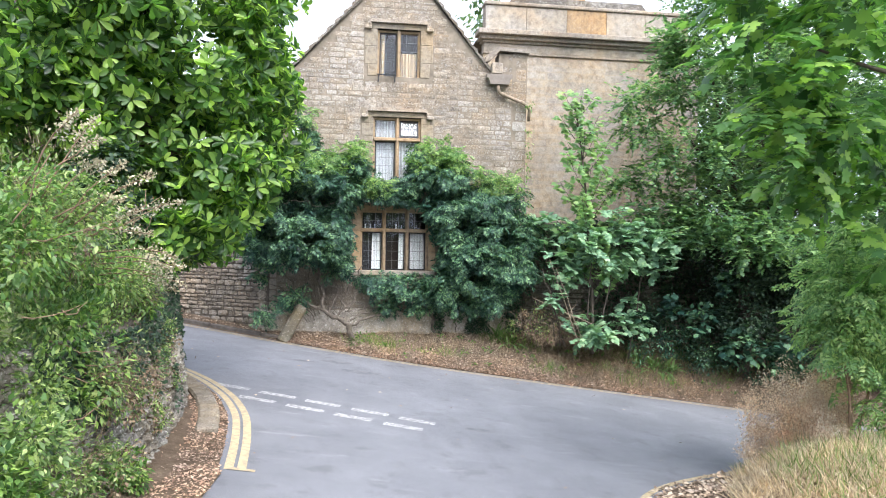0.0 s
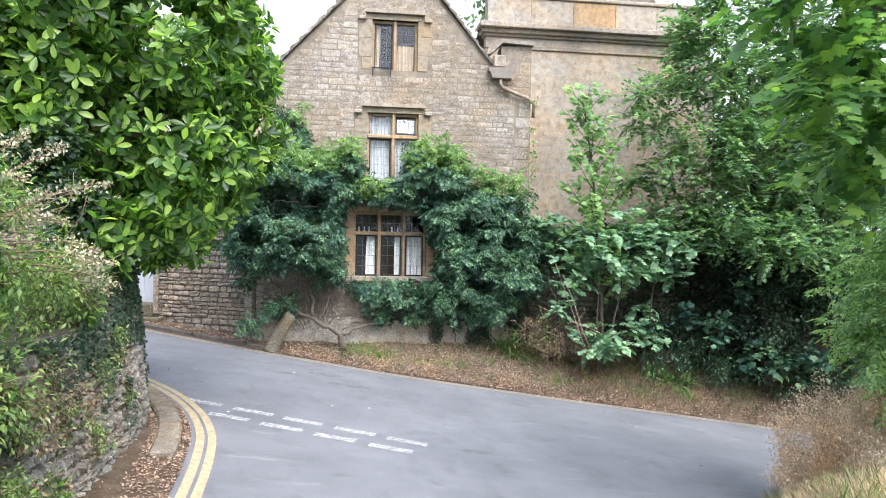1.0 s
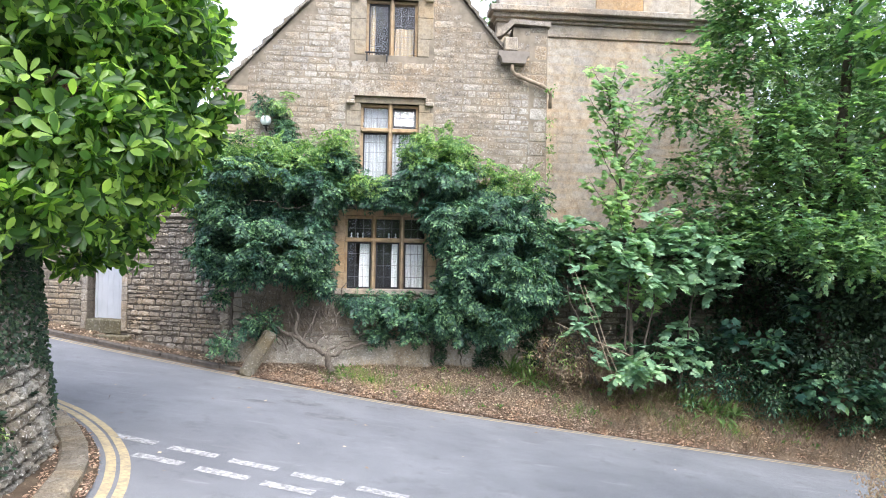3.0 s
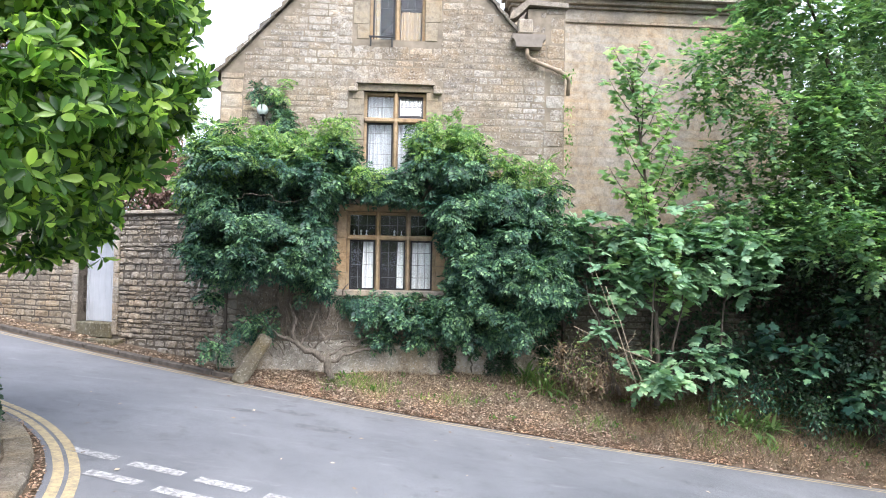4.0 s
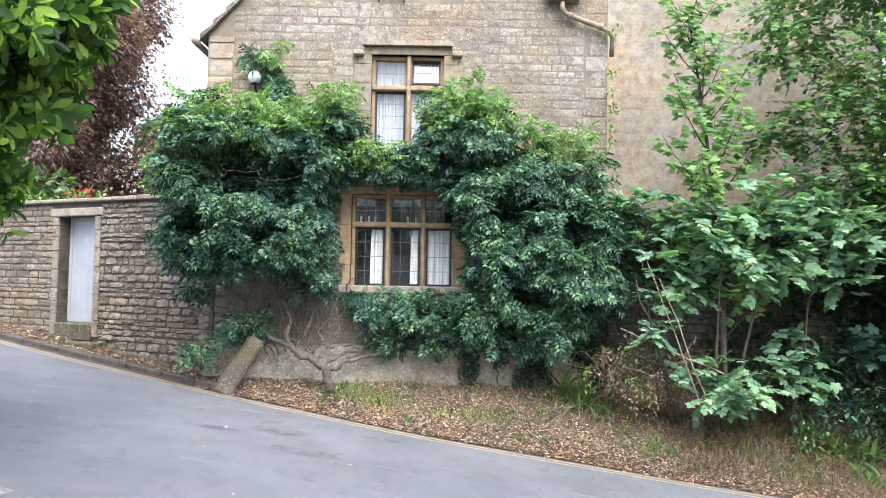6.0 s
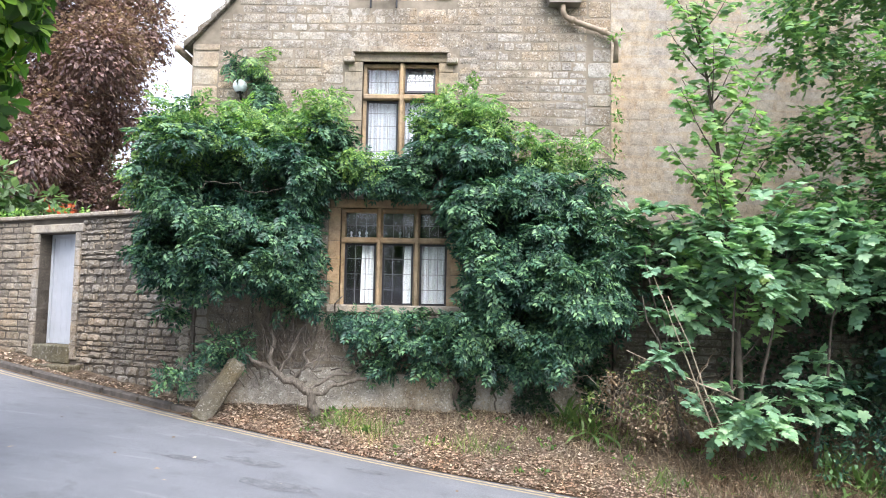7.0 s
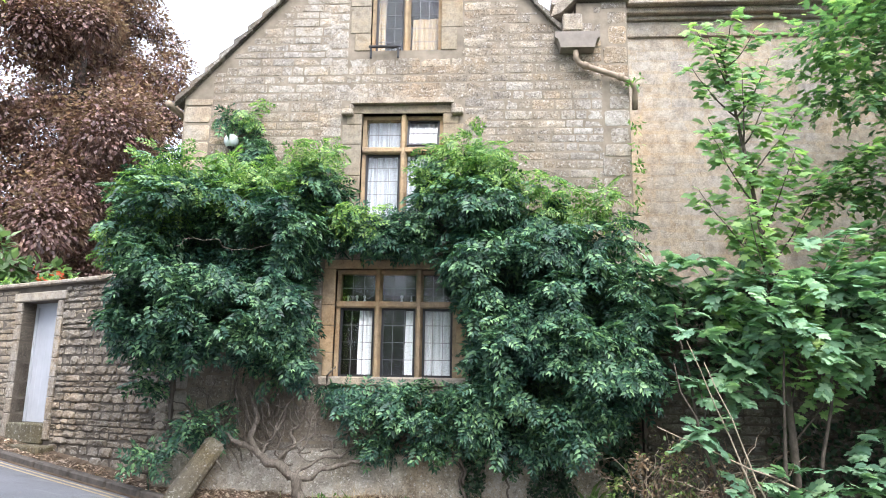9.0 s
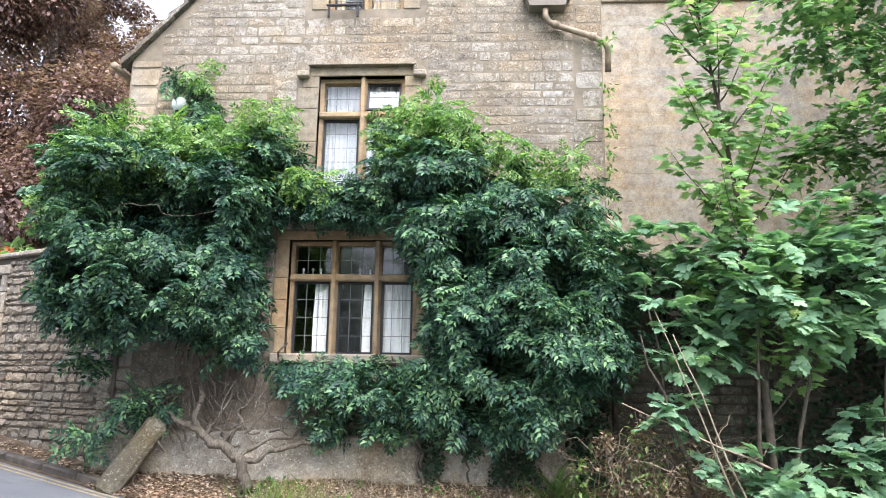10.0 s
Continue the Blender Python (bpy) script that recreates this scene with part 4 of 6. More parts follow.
under = thing("undergrowth", (9, 16.6, -1), "dark ivy and bramble undergrowth against the wall", "undergrowth", kind="stuff")
canopy("foliage", [(8.9 + 0.8 * k, 16.4 - 0.1 * k, -0.5 + 0.3 * (k % 3) - 0.1 * k, 0.6) for k in range(8)] + [(9.8 + 0.8 * k, 16.4 - 0.1 * k, 0.9 + 0.5 * (k % 2), 0.8) for k in range(7)]+ [(7.4, 16.9, -0.2, 0.35), (8.0, 16.8, 0.4, 0.45), (9.6, 15.75, 0.5, 0.6), (10.3, 15.6, 0.9, 0.7), (9.9, 15.7, 1.5, 0.6), (11, 15.4, 1.4, 0.7)], 26000, 0.07, WIDE, L_IVY, under, 0.4, 0.5)
canopy("sycamore_seedlings", [(8.6, 15.85, 0.3, 0.4), (9.3, 15.6, -0.35, 0.4), (9.9, 15.5, -0.2, 0.45), (10.6, 15.4, -0.5, 0.5), (9.2, 15.8, 1.2, 0.3), (8.0, 16.2, 0.55, 0.3), (11.5, 15.2, -0.6, 0.5), (7.3, 16.2, 0.2, 0.3)], 800, 0.14, PALMATE, L_WIST, under, 0.35, 0.9, upness=1.6)
canopy("bramble_foliage", [(7.2 + 0.5 * k, 16.3 - 0.06 * k, -0.45 + 0.2 * (k % 3) - 0.1 * k, 0.4) for k in range(9)], 3200, 0.075, SIMPLE, L_WIST, under, 0.3, 0.6)

beech = thing("copper_beech", (-11, 29, 0), "tall copper beech with dark purple foliage", "tree")
BEECH = [(-10.9 + 2.9 * math.cos(2.4 * k) * (1 - 0.055 * k), 29 + 2.6 * math.sin(2.4 * k), 4 + 0.85 * k, 2.5 - 0.075 * k) for k in range(15)]
canopy("crown", BEECH, 190000, 0.14, DIAMOND, L_BEECH, beech, 0.6, 0.5)
limb([(-11, 29, -0.3), (-11, 29, 4), (-11, 29, 10), (-11, 29, 16)], 0.45, 0.1, "trunk", beech)


def far_tree(x, y, h, w, label, n_=6000, size=0.3):
    t = thing("background_tree", (x, y, 0), label, "tree", "background trees")
    cl = [(x + w * 0.55 * math.cos(2.4 * k), y + w * 0.4 * math.sin(2.4 * k), h * (0.3 + 0.055 * k), w * (0.55 - 0.025 * k)) for k in range(11)]
    canopy("crown", cl, n_, size, DIAMOND, L_FAR, t, 0.4, 0.6)
    limb([(x, y, -0.5), (x, y, h * 0.3), (x, y, h * 0.7)], 0.3, 0.1, "trunk", t)


# first five are unseen, added behind to keep bright sky out of pane reflections
for x, y, h, w in ((-7, -13, 9, 5), (0, -17, 10, 5), (7, -14, 10, 5), (13, -6, 9, 5), (-11, -4, 9, 5), (-9.2, 38, 10, 3.5), (-17, 40, 11, 6), (-14, 24, 6, 3), (-21, 30, 12, 6), (5.5, 34, 15, 4), (-9, 23.5, 4.6, 2.0), (-5, 60, 12, 7), (17, 20, 11, 5), (19, 12, 9, 4), (13.5, 23, 10, 3.5), (16.5, 25, 12, 4.5)):
    far_tree(x, y, h, w, "rounded green broadleaf tree, beyond the lane or added unseen behind the viewpoint")

# ---- masonry ----


def block_mesh(name, material, seed, bevel=0.12, wild=0.05, aspect=2.0):
    """A unit stone, front face towards -y, with rounded corners and a worn, uneven outline."""
    r = random.Random(seed)
    j = lambda k: r.uniform(-k, k)
    cx, cz = min(0.3, 1.6 * bevel / aspect), min(0.3, 1.6 * bevel)
    ring = [(-0.5 + cx, -0.5), (0, -0.5), (0.5 - cx, -0.5), (0.5, -0.5 + cz), (0.5, 0.5 - cz), (0.5 - cx, 0.5), (0, 0.5), (-0.5 + cx, 0.5), (-0.5, 0.5 - cz), (-0.5, -0.5 + cz)]
    ring = [(x * (1 + j(0.5 * wild / aspect ** 0.5)), z * (1 + j(wild))) for x, z in ring]
    ex, ez = bevel / aspect, bevel
    k = len(ring)
    vs = [(x, 0.5, z) for x, z in ring]
    vs += [(x, -0.24 + j(wild), z) for x, z in ring]
    tx, tz = j(wild * 0.5), j(wild)
    vs += [(x * (1 - 2 * ex), -0.47 + tx * x + tz * z + j(wild * 0.8), z * (1 - 2 * ez)) for x, z in ring]
    vs.append((j(0.12), -0.53 + j(wild), j(0.1)))
    fs = []
    for a in (0, k):
        fs += [(a + i, a + (i + 1) % k, a + k + (i + 1) % k, a + k + i) for i in range(k)]
    fs += [(2 * k + i, 2 * k + (i + 1) % k, 3 * k) for i in range(k)]
    me = bpy.data.meshes.new(name)
    me.from_pydata(vs, [], fs)
    me.materials.append(material)
    return me


def courses(x0, x1, z0, top, heights, lengths, rnd, skip=lambda a, b, c, d: False):
    """Rows of (centre x, centre z, width, height) laid as coursed stone."""
    z, out = z0, []
    while True:
        h = rnd.uniform(*heights)
        if z + h * 0.6 > max(top(x0), top(x1), top((x0 + x1) / 2), top(APEX_X)):
            break
        x = x0 - rnd.uniform(0, lengths[0] * 0.6)
        while x < x1:
            w = rnd.uniform(*lengths)
            a, b = max(x, x0), min(x + w, x1)
            lo = min(top(a), top(b))
            d = min(z + h, lo)
            if b - a > 0.05 and d - z > 0.04 and not skip(a, b, z, d):
                out.append(((a + b) / 2, (z + d) / 2, b - a, d - z))
            x += w
        z += h
    return out


def lay(name, rows, frame_at, parent, mats, picked, depth=0.1, proud=0.02, joint=0.012, seed=1, limit=300, label="", bevel=0.12, wild=0.05):
    """Set stones on a wall: the picked ones as parts, the others joined into one."""
    rnd = random.Random(seed)
    shapes = [[block_mesh(name, mats[1], seed * 40 + 7 * q + k, bevel, wild, asp) for k in range(5)] for q, asp in enumerate((1.0, 1.7, 2.5, 3.6))]
    rest_v, rest_f, n_ = [], [], 0
    for x, z, w, h in rows:
        out = proud * rnd.uniform(0.3, 1.3)
        m = frame_at(x, z) @ Matrix.Translation((0, depth / 2 - out, 0)) @ Matrix.Diagonal((w - joint, depth, h - joint, 1))
        me = shapes[sum(w / h > lim for lim in (1.3, 2.1, 3.0))][rnd.randrange(5)]
        if picked(x, z) and n_ < limit:
            ob = new(name, me)
            ob.parent = parent
            ob.matrix_basis = m
            sit(ob)
            n_ += 1
        else:
            k = len(rest_v)
            rest_v += [m @ v.co for v in me.vertices]
            rest_f += [tuple(i + k for i in p.vertices) for p in me.polygons]
    if rest_f:
        me = bpy.data.meshes.new(name)
        me.from_pydata(rest_v, [], rest_f)
        me.materials.append(mats[0])
        ob = part("stonework", me, None, parent, label)
        sit(ob)["kind"] = "stuff"


# dressed windows


def window(opening, cols, rows_, open_pane=None, curtains=(), surround=0.2, sill=True, surround_mat=M_DRESS, mull_mat=M_MULL, iron=(), lattice=(3, 4), lintel=0.13, cloth=M_CURTAIN):
    x0, x1, z0, z1 = opening
    y = FRONT
    body = boxes((x0 - surround * 0.9, x1 + surround * 0.9, y - 0.014, y + 0.3, z1, z1 + lintel), bevel=0.01)
    win = sit(part("window", body, surround_mat, house))
    for s_ in (-1, 1):
        z = z0
        while z < z1 - 0.01:
            h = min(random.uniform(0.28, 0.5), z1 - z)
            h = z1 - z if z1 - z - h < 0.12 else h
            w = surround * random.choice((1.0, 0.97, 0.75))
            a, b = (x0 - w, x0) if s_ < 0 else (x1, x1 + w)
            sit(part("jamb_block", boxes((a, b, y - 0.012 - random.uniform(0, 0.006), y + 0.3, z, z + h - 0.006), bevel=0.008), surround_mat, win))
            z += h
    if sill:
        sit(part("sill", boxes((x0 - surround, x1 + surround, y - 0.05, y + 0.3, z0 - 0.13, z0 - 0.002), bevel=0.02), M_ASHLAR, win))
    for s, a in ((1, x0), (-1, x1)):
        sit(part("jamb", prism([(a, z0), (a + s * 0.055, z0), (a + s * 0.055, z1), (a, z1)], y + 0.1, y + 0.24), mull_mat, win))
    sit(part("head", prism([(x0 + 0.056, z1 - 0.055), (x1 - 0.056, z1 - 0.055), (x1 - 0.056, z1 - 0.002), (x0 + 0.056, z1 - 0.002)], y + 0.1, y + 0.24), mull_mat, win))
    for c in cols:
        w = 0.05
        bm = bmesh.new()
        a = [(c - 0.022, y + 0.03), (c + 0.022, y + 0.03), (c + w, y + 0.11), (c + w, y + 0.2), (c + 0.022, y + 0.26), (c - 0.022, y + 0.26), (c - w, y + 0.2), (c - w, y + 0.11)]
        lo = [bm.verts.new((p, q, z0)) for p, q in a]
        hi = [bm.verts.new((p, q, z1)) for p, q in a]
        for i in range(8):
            bm.faces.new((lo[i], lo[(i + 1) % 8], hi[(i + 1) % 8], hi[i]))
        sit(part("mullion", bm, mull_mat, win))
    for r in rows_:
        sit(part("transom", boxes((x0 + 0.002, x1 - 0.002, y + 0.045, y + 0.25, r - 0.045, r + 0.045), bevel=0.02), mull_mat, win))
    xs = [x0 + 0.055, *cols, x1 - 0.055]
    zs = [z0, *rows_, z1 - 0.055]
    for j in range(len(zs) - 1):
        for i in range(len(xs) - 1):
            a, b = xs[i] + (0.05 if i else 0), xs[i + 1] - (0.05 if i + 2 < len(xs) else 0)
            c, d = zs[j] + (0.045 if j else 0), zs[j + 1] - (0.045 if j + 2 < len(zs) else 0)
            yy = y + 0.17
            tilt = Matrix.Identity(4)
            if open_pane == (i, j):
                tilt = Matrix.Translation((0, yy, d)) @ pose(0, 0, 0, -14) @ Matrix.Translation((0, -yy, -d))
            pane = sit(part("pane", boxes((a, b, yy - 0.003, yy + 0.003, c, d), turn=tilt), M_GLASS, win))
            pane.visible_shadow = False
            nx, nz = (lattice if j == 0 else (lattice[0], 2))
            bars = [(a + (b - a) * k / nx - 0.004, a + (b - a) * k / nx + 0.004, yy - 0.009, yy - 0.003, c, d) for k in range(1, nx)]
            bars += [(a, b, yy - 0.011, yy - 0.004, c + (d - c) * k / nz - 0.004, c + (d - c) * k / nz + 0.004) for k in range(1, nz)]
            sit(part("lead_lattice", boxes(*bars, turn=tilt), M_LEADBAR, win))
            if (i, j) in iron:
                t = 0.032
                sit(part("casement_frame", boxes((a, a + t, yy - 0.025, yy + 0.012, c, d), (b - t, b, yy - 0.025, yy + 0.012, c, d), (a + t, b - t, yy - 0.025, yy + 0.012, c, c + t), (a + t, b - t, yy - 0.025, yy + 0.012, d - t, d), turn=tilt), M_LEAD, win))
    for a, b, c, d in curtains:
        k = max(10, int((b - a) * 90))
        vs, fs = [], []
        for q in range(k + 1):
            u = a + (b - a) * q / k
            for zz, amp in ((c, 1.0), ((c + d) / 2, 0.9), (d, 0.6)):
                vs.append((u + 0.012 * math.sin(q * 0.5 + zz * 3), y + 0.245 + amp * 0.022 * math.sin(q * 0.9) + 0.01 * math.sin(q * 0.37), zz))
        for q in range(k):
            for r in range(2):
                fs.append((q * 3 + r, q * 3 + 3 + r, q * 3 + 4 + r, q * 3 + 1 + r))
        me = bpy.data.meshes.new("curtain")
        me.from_pydata(vs, [], fs)
        me.materials.append(cloth)
        for p in me.polygons:
            p.use_smooth = True
        sit(part("curtain", me, None, win, {"white_net_curtain": "white gathered curtain", "grey_net_curtain": "thin grey net curtain"}.get(cloth.name, "faded tan curtain")))
    return win


def hood(x0, x1, z, drop=0.17):
    """A moulded drip hood with turned label stops."""
    h = sit(part("hood_mould", prism([(x0, z), (x1, z), (x1, z + 0.04), (x1 - 0.05, z + 0.085), (x0 + 0.05, z + 0.085), (x0, z + 0.04)], FRONT - 0.1, FRONT + 0.05), M_CORNICE, house))
    for a, b in ((x0 - 0.14, x0 + 0.035), (x1 - 0.035, x1 + 0.14)):
        sit(part("label_stop", boxes((a, b, FRONT - 0.11, FRONT + 0.02, z - drop, z - drop + 0.085), (max(a, x0 - 0.03), min(b, x1 + 0.03), FRONT - 0.09, FRONT + 0.02, z - drop + 0.086, z - 0.002), bevel=0.015), M_CORNICE, h))


window(GROUND_W, (1.085, 1.67), (2.325,), curtains=((0.8, 1.03, 1.3, 2.27), (1.47, 1.62, 1.3, 2.27), (1.72, 2.17, 1.3, 2.27)), iron=((0, 0), (1, 0), (2, 0)), surround=0.19, surround_mat=M_MULL)
window(MID, (1.385,), (4.61,), cloth=M_NET, open_pane=(1, 1), curtains=((0.84, 1.9, 3.5, 5.1),), iron=((0, 0), (1, 1)), surround=0.3, lattice=(3, 5))
window(ATTIC, (1.385,), (), cloth=M_TANCLOTH, curtains=((0.92, 1.04, 6.2, 7.3), (1.45, 1.85, 6.2, 6.8)), iron=((0, 0),), surround=0.32, lattice=(3, 5), sill=False)
hood(0.61, 2.13, 5.285)
hood(0.66, 2.1, 7.47)
for x in (0.86, 1.27):
    sit(part("iron_stay", boxes((x, x + 0.03, FRONT - 0.1, FRONT - 0.065, 6.0, 6.17), bevel=0.006), M_LEAD, house))
sit(part("iron_rail", boxes((0.84, 1.32, FRONT - 0.105, FRONT - 0.06, 6.172, 6.2), bevel=0.006), M_LEAD, house))
for x, s in ((0.62, 1.0), (0.75, 1.1), (0.86, 1.0), (1.4, 1.25), (1.54, 0.7)):
    bm = tube([(x, FRONT + 0.27, 2.372), (x, FRONT + 0.27, 2.39), (x, FRONT + 0.27, 2.42), (x, FRONT + 0.27, 2.44 + 0.02 * s), (x, FRONT + 0.27, 2.45 + 0.03 * s)], [0.024, 0.022, 0.009, 0.02 * s, 0.006], 8)
    tagged(part("ornament", bm, M_CURTAIN), "small pale turned ornament on the window transom", "ornament", "window ornaments")

# roof edges and slopes
for side in (-1, 1):
    n_rows = 17 if side < 0 else 13
    ax, az_ = (LEFT - 0.12, EAVE - 0.13) if side < 0 else (3.72, 6.36)
    for k in range(n_rows):
        t0, t1 = k / n_rows, (k + 1.35) / n_rows
        xa, za = ax + (APEX_X - ax) * t0, az_ + (APEX + 0.02 - az_) * t0
        xb, zb = ax + (APEX_X - ax) * min(1.02, t1), az_ + (APEX + 0.02 - az_) * min(1.02, t1)
        j = random.uniform(-0.012, 0.012)
        e = 0.105 + j
        sit(part("roof_slate", prism([(xa, za + 0.035 + j), (xb, zb + 0.0), (xb, zb + 0.045), (xa, za + 0.035 + e)], FRONT - 0.09 + j, FRONT + 7.0), M_TILE, house))
    sit(part("verge_board", prism([(ax + 0.1 * -side * -1, az_ - 0.04), (APEX_X, APEX - 0.06), (APEX_X, APEX + 0.015), (ax, az_ + 0.03)], FRONT - 0.05, FRONT + 0.01), M_TILE, house))
sit(part("gutter", tube([(LEFT - 0.2, FRONT - 0.12, EAVE - 0.12), (LEFT - 0.2, FRONT + 3, EAVE - 0.12), (LEFT - 0.2, FRONT + 7, EAVE - 0.12)], 0.055, 8), M_PIPE, house))
sit(part("kneeler_coping", prism([(3.55, 6.62), (3.7, 6.68), (3.95, 6.93), (4.72, 6.9), (4.72, 6.99), (3.9, 7.03), (3.6, 6.78)], FRONT - 0.1, FRONT + 0.3), M_CORNICE, house))
sit(part("rainwater_hopper", prism([(3.68, 6.06), (4.17, 6.06), (4.19, 6.14), (4.21, 6.2), (4.25, 6.22), (4.25, 6.31), (3.6, 6.31), (3.6, 6.22), (3.64, 6.2), (3.66, 6.14)], FRONT - 0.22, FRONT - 0.02), M_HOPPER, house))
sit(part("hopper_bracket", boxes((3.72, 4.0, FRONT - 0.22, FRONT - 0.02, 6.32, 6.6), bevel=0.02), M_CORNICE, house))
pipe = sit(part("downpipe", tube([(3.9, FRONT - 0.15, 6.04), (3.9, FRONT - 0.14, 5.93), (3.95, FRONT - 0.12, 5.86), (4.1, FRONT - 0.1, 5.8), (4.55, FRONT - 0.1, 5.64), (4.7, FRONT - 0.1, 5.55), (4.75, FRONT - 0.06, 5.47), (4.76, FRONT + 0.02, 5.36), (4.76, FRONT + 0.05, 5.2)], 0.042, 9), M_PIPE, house))
for a, b in (((4.0, FRONT - 0.115, 5.835), (4.08, FRONT - 0.105, 5.81)), ((4.5, FRONT - 0.1, 5.66), (4.58, FRONT - 0.1, 5.63))):
    sit(part("pipe_collar", tube([a, b], 0.055, 9), M_PIPE, pipe))
lamp = thing("wall_lamp", (-1.1, FRONT - 0.02, 4.62), "round white glass lamp on the cottage front", "lamp")
bm = bmesh.new()
bmesh.ops.create_uvsphere(bm, u_segments=14, v_segments=9, radius=0.11)
bmesh.ops.transform(bm, matrix=Matrix.Translation((-1.12, FRONT - 0.17, 4.68)), verts=bm.verts)
for f in bm.faces:
    f.smooth = True
sit(part("globe", bm, plain("lamp_opal_glass", (0.72, 0.78, 0.8), 0.2, vary=0.03), lamp))
sit(part("bracket", tube([(-1.12, FRONT + 0.01, 4.5), (-1.12, FRONT - 0.1, 4.5), (-1.12, FRONT - 0.16, 4.58)], 0.018, 6), M_LEAD, lamp))
bm = tube([(-1.12, FRONT - 0.17, 4.565), (-1.12, FRONT - 0.17, 4.6)], [0.05, 0.06], 10)
sit(part("collar", bm, M_LEAD, lamp))

# stones of the cottage front
R = random.Random(5)


def near_window(a, b, c, d):
    for (x0, x1, z0, z1), m, low in ((ATTIC, 0.32, 0.14), (MID, 0.3, 0.14), (GROUND_W, 0.19, 0.14)):
        if b > x0 - m + 0.02 and a < x1 + m - 0.02 and d > z0 - low and c < z1 + 0.12:
            return True
    return False


front_at = lambda x, z: Matrix.Translation((x, FRONT, z))
QL, QR = LEFT + 0.42, RIGHT - 0.38
rows = courses(QL, QR, -0.35, lambda x: gable_z(x) - 0.04, (0.1, 0.17), (0.16, 0.44), R, near_window)
lay("stone_block", rows, front_at, house, (M_STONE, M_STONE_OB), lambda x, z: 4.0 < z < 6.6, 0.08, 0.006, 0.006, 3, label="coursed limestone blocks", bevel=0.07, wild=0.05)
# slips of stone beside the window dressings
slips = []
for (x0, x1, z0, z1), m in ((ATTIC, 0.32), (MID, 0.3), (GROUND_W, 0.19)):
    z = z0 - 0.28
    while z < z1 + 0.36:
        h = R.uniform(0.12, 0.18)
        for side in (0, 1):
            a = x0 - m - 0.36 if side == 0 else x1 + m + 0.004
            slips.append((a + 0.18, z + h / 2, 0.35, h))
        if z < z0 - 0.15 or z > z1 + 0.14:
            x = x0 - m
            while x < x1 + m:
                w = R.uniform(0.25, 0.5)
                w = min(w, x1 + m - x)
                if w > 0.05:
                    slips.append((x + w / 2, z + h / 2, w, h))
                x += w
        z += h
lay("stone_block", [s for s in slips if gable_z(s[0]) > s[1] + 0.2], front_at, house, (M_STONE, M_STONE_OB), lambda x, z: False, 0.08, 0.006, 0.006, 4, label="limestone blocks round the windows", bevel=0.085, wild=0.05)
quoins = []
z = -0.3
while z < EAVE - 0.1:
    h = min(0.28, EAVE - z)
    quoins.append((LEFT + 0.21 + R.uniform(-0.02, 0.02), z + h / 2, 0.43, h))
    z += 0.28
z = -0.3
while z < 6.8:
    h = R.uniform(0.18, 0.34)
    w = R.choice((0.3, 0.42, 0.38))
    quoins.append((RIGHT - w / 2, z + h / 2, w, min(h, 6.88 - z)))
    z += h
lay("corner_stone", [q for q in quoins if q[0] > 2], front_at, house, (M_STONE, M_STONE_OB), lambda x, z: True, 0.08, 0.009, 0.008, 8, bevel=0.07, wild=0.04)
quoins = [q for q in quoins if q[0] < 2]
lay("quoin", quoins, front_at, house, (M_ASHLAR, M_ASHLAR_OB), lambda x, z: True, 0.1, 0.016, 0.014, 6, bevel=0.07, wild=0.03)

# stones of the tall house
R = random.Random(9)
rows = courses(4.7, 10.5, 1.2, lambda x: 7.4, (0.17, 0.27), (0.35, 0.8), R)
lay("ashlar_block", rows, lambda x, z: Matrix.Translation((x, TY, z)), tall, (M_ASHLAR, M_ASHLAR_OB), lambda x, z: z > 3.2 and x < 9.2, 0.08, 0.003, 0.004, 7, label="pale ashlar blocks", bevel=0.05, wild=0.03)

# worn plinth along the cottage foot
def plinth(u, v):
    x = LEFT + 0.1 + (RIGHT - LEFT - 0.15) * u
    top = 0.3 + 0.1 * noise.noise(Vector((x * 0.9, 0, 3)))
    lip = max(0.0, v - 0.82) / 0.18
    y = FRONT - 0.13 - 0.05 * (1 - v) + 0.03 * noise.noise(Vector((x * 2.2, v * 2, 5))) + 0.012 * noise.noise(Vector((x * 9, v * 8, 1))) + 0.15 * lip ** 1.6
    return x, y, -0.6 + (top + 0.6) * min(1, v / 0.88) + 0.03 * lip


foot_course = sheet("plinth", M_PLINTH, 150, 24, plinth)
foot_course.parent = house
foot_course["label"] = "rough lichen-covered plinth"
sit(foot_course)

# ---- garden wall with its door ----
GM = pose(-2.0, 17.76, 0, 0, 0, -25)
G_TOP = 2.73
DX0, DX1, DZ0, DZ1 = -3.46, -2.49, 0.5, 2.48
garden_wall = thing("wall_garden", (-5, 19.3, 0.2), "old rubble garden wall with flat coping beside the cottage", "wall", kind="structure")
core = boxes((-14, DX0, 0.02, 0.45, -0.6, G_TOP), (DX1, 0.3, 0.02, 0.45, -0.6, G_TOP), (DX0, DX1, 0.02, 0.45, DZ1, G_TOP), (DX0, DX1, 0.02, 0.45, -0.6, DZ0), turn=GM)
sit(part("wall_core", core, M_JOINT, garden_wall))
for k in range(22):
    a = -13.2 + 0.62 * k
    sit(part("coping_stone", boxes((a, a + 0.6, -0.07, 0.5, G_TOP + 0.002, G_TOP + 0.075 + R.uniform(-0.01, 0.012)), bevel=0.015, turn=GM), M_CORNICE, garden_wall))
ga = lambda x, z: GM @ Matrix.Translation((x, 0.02, z))
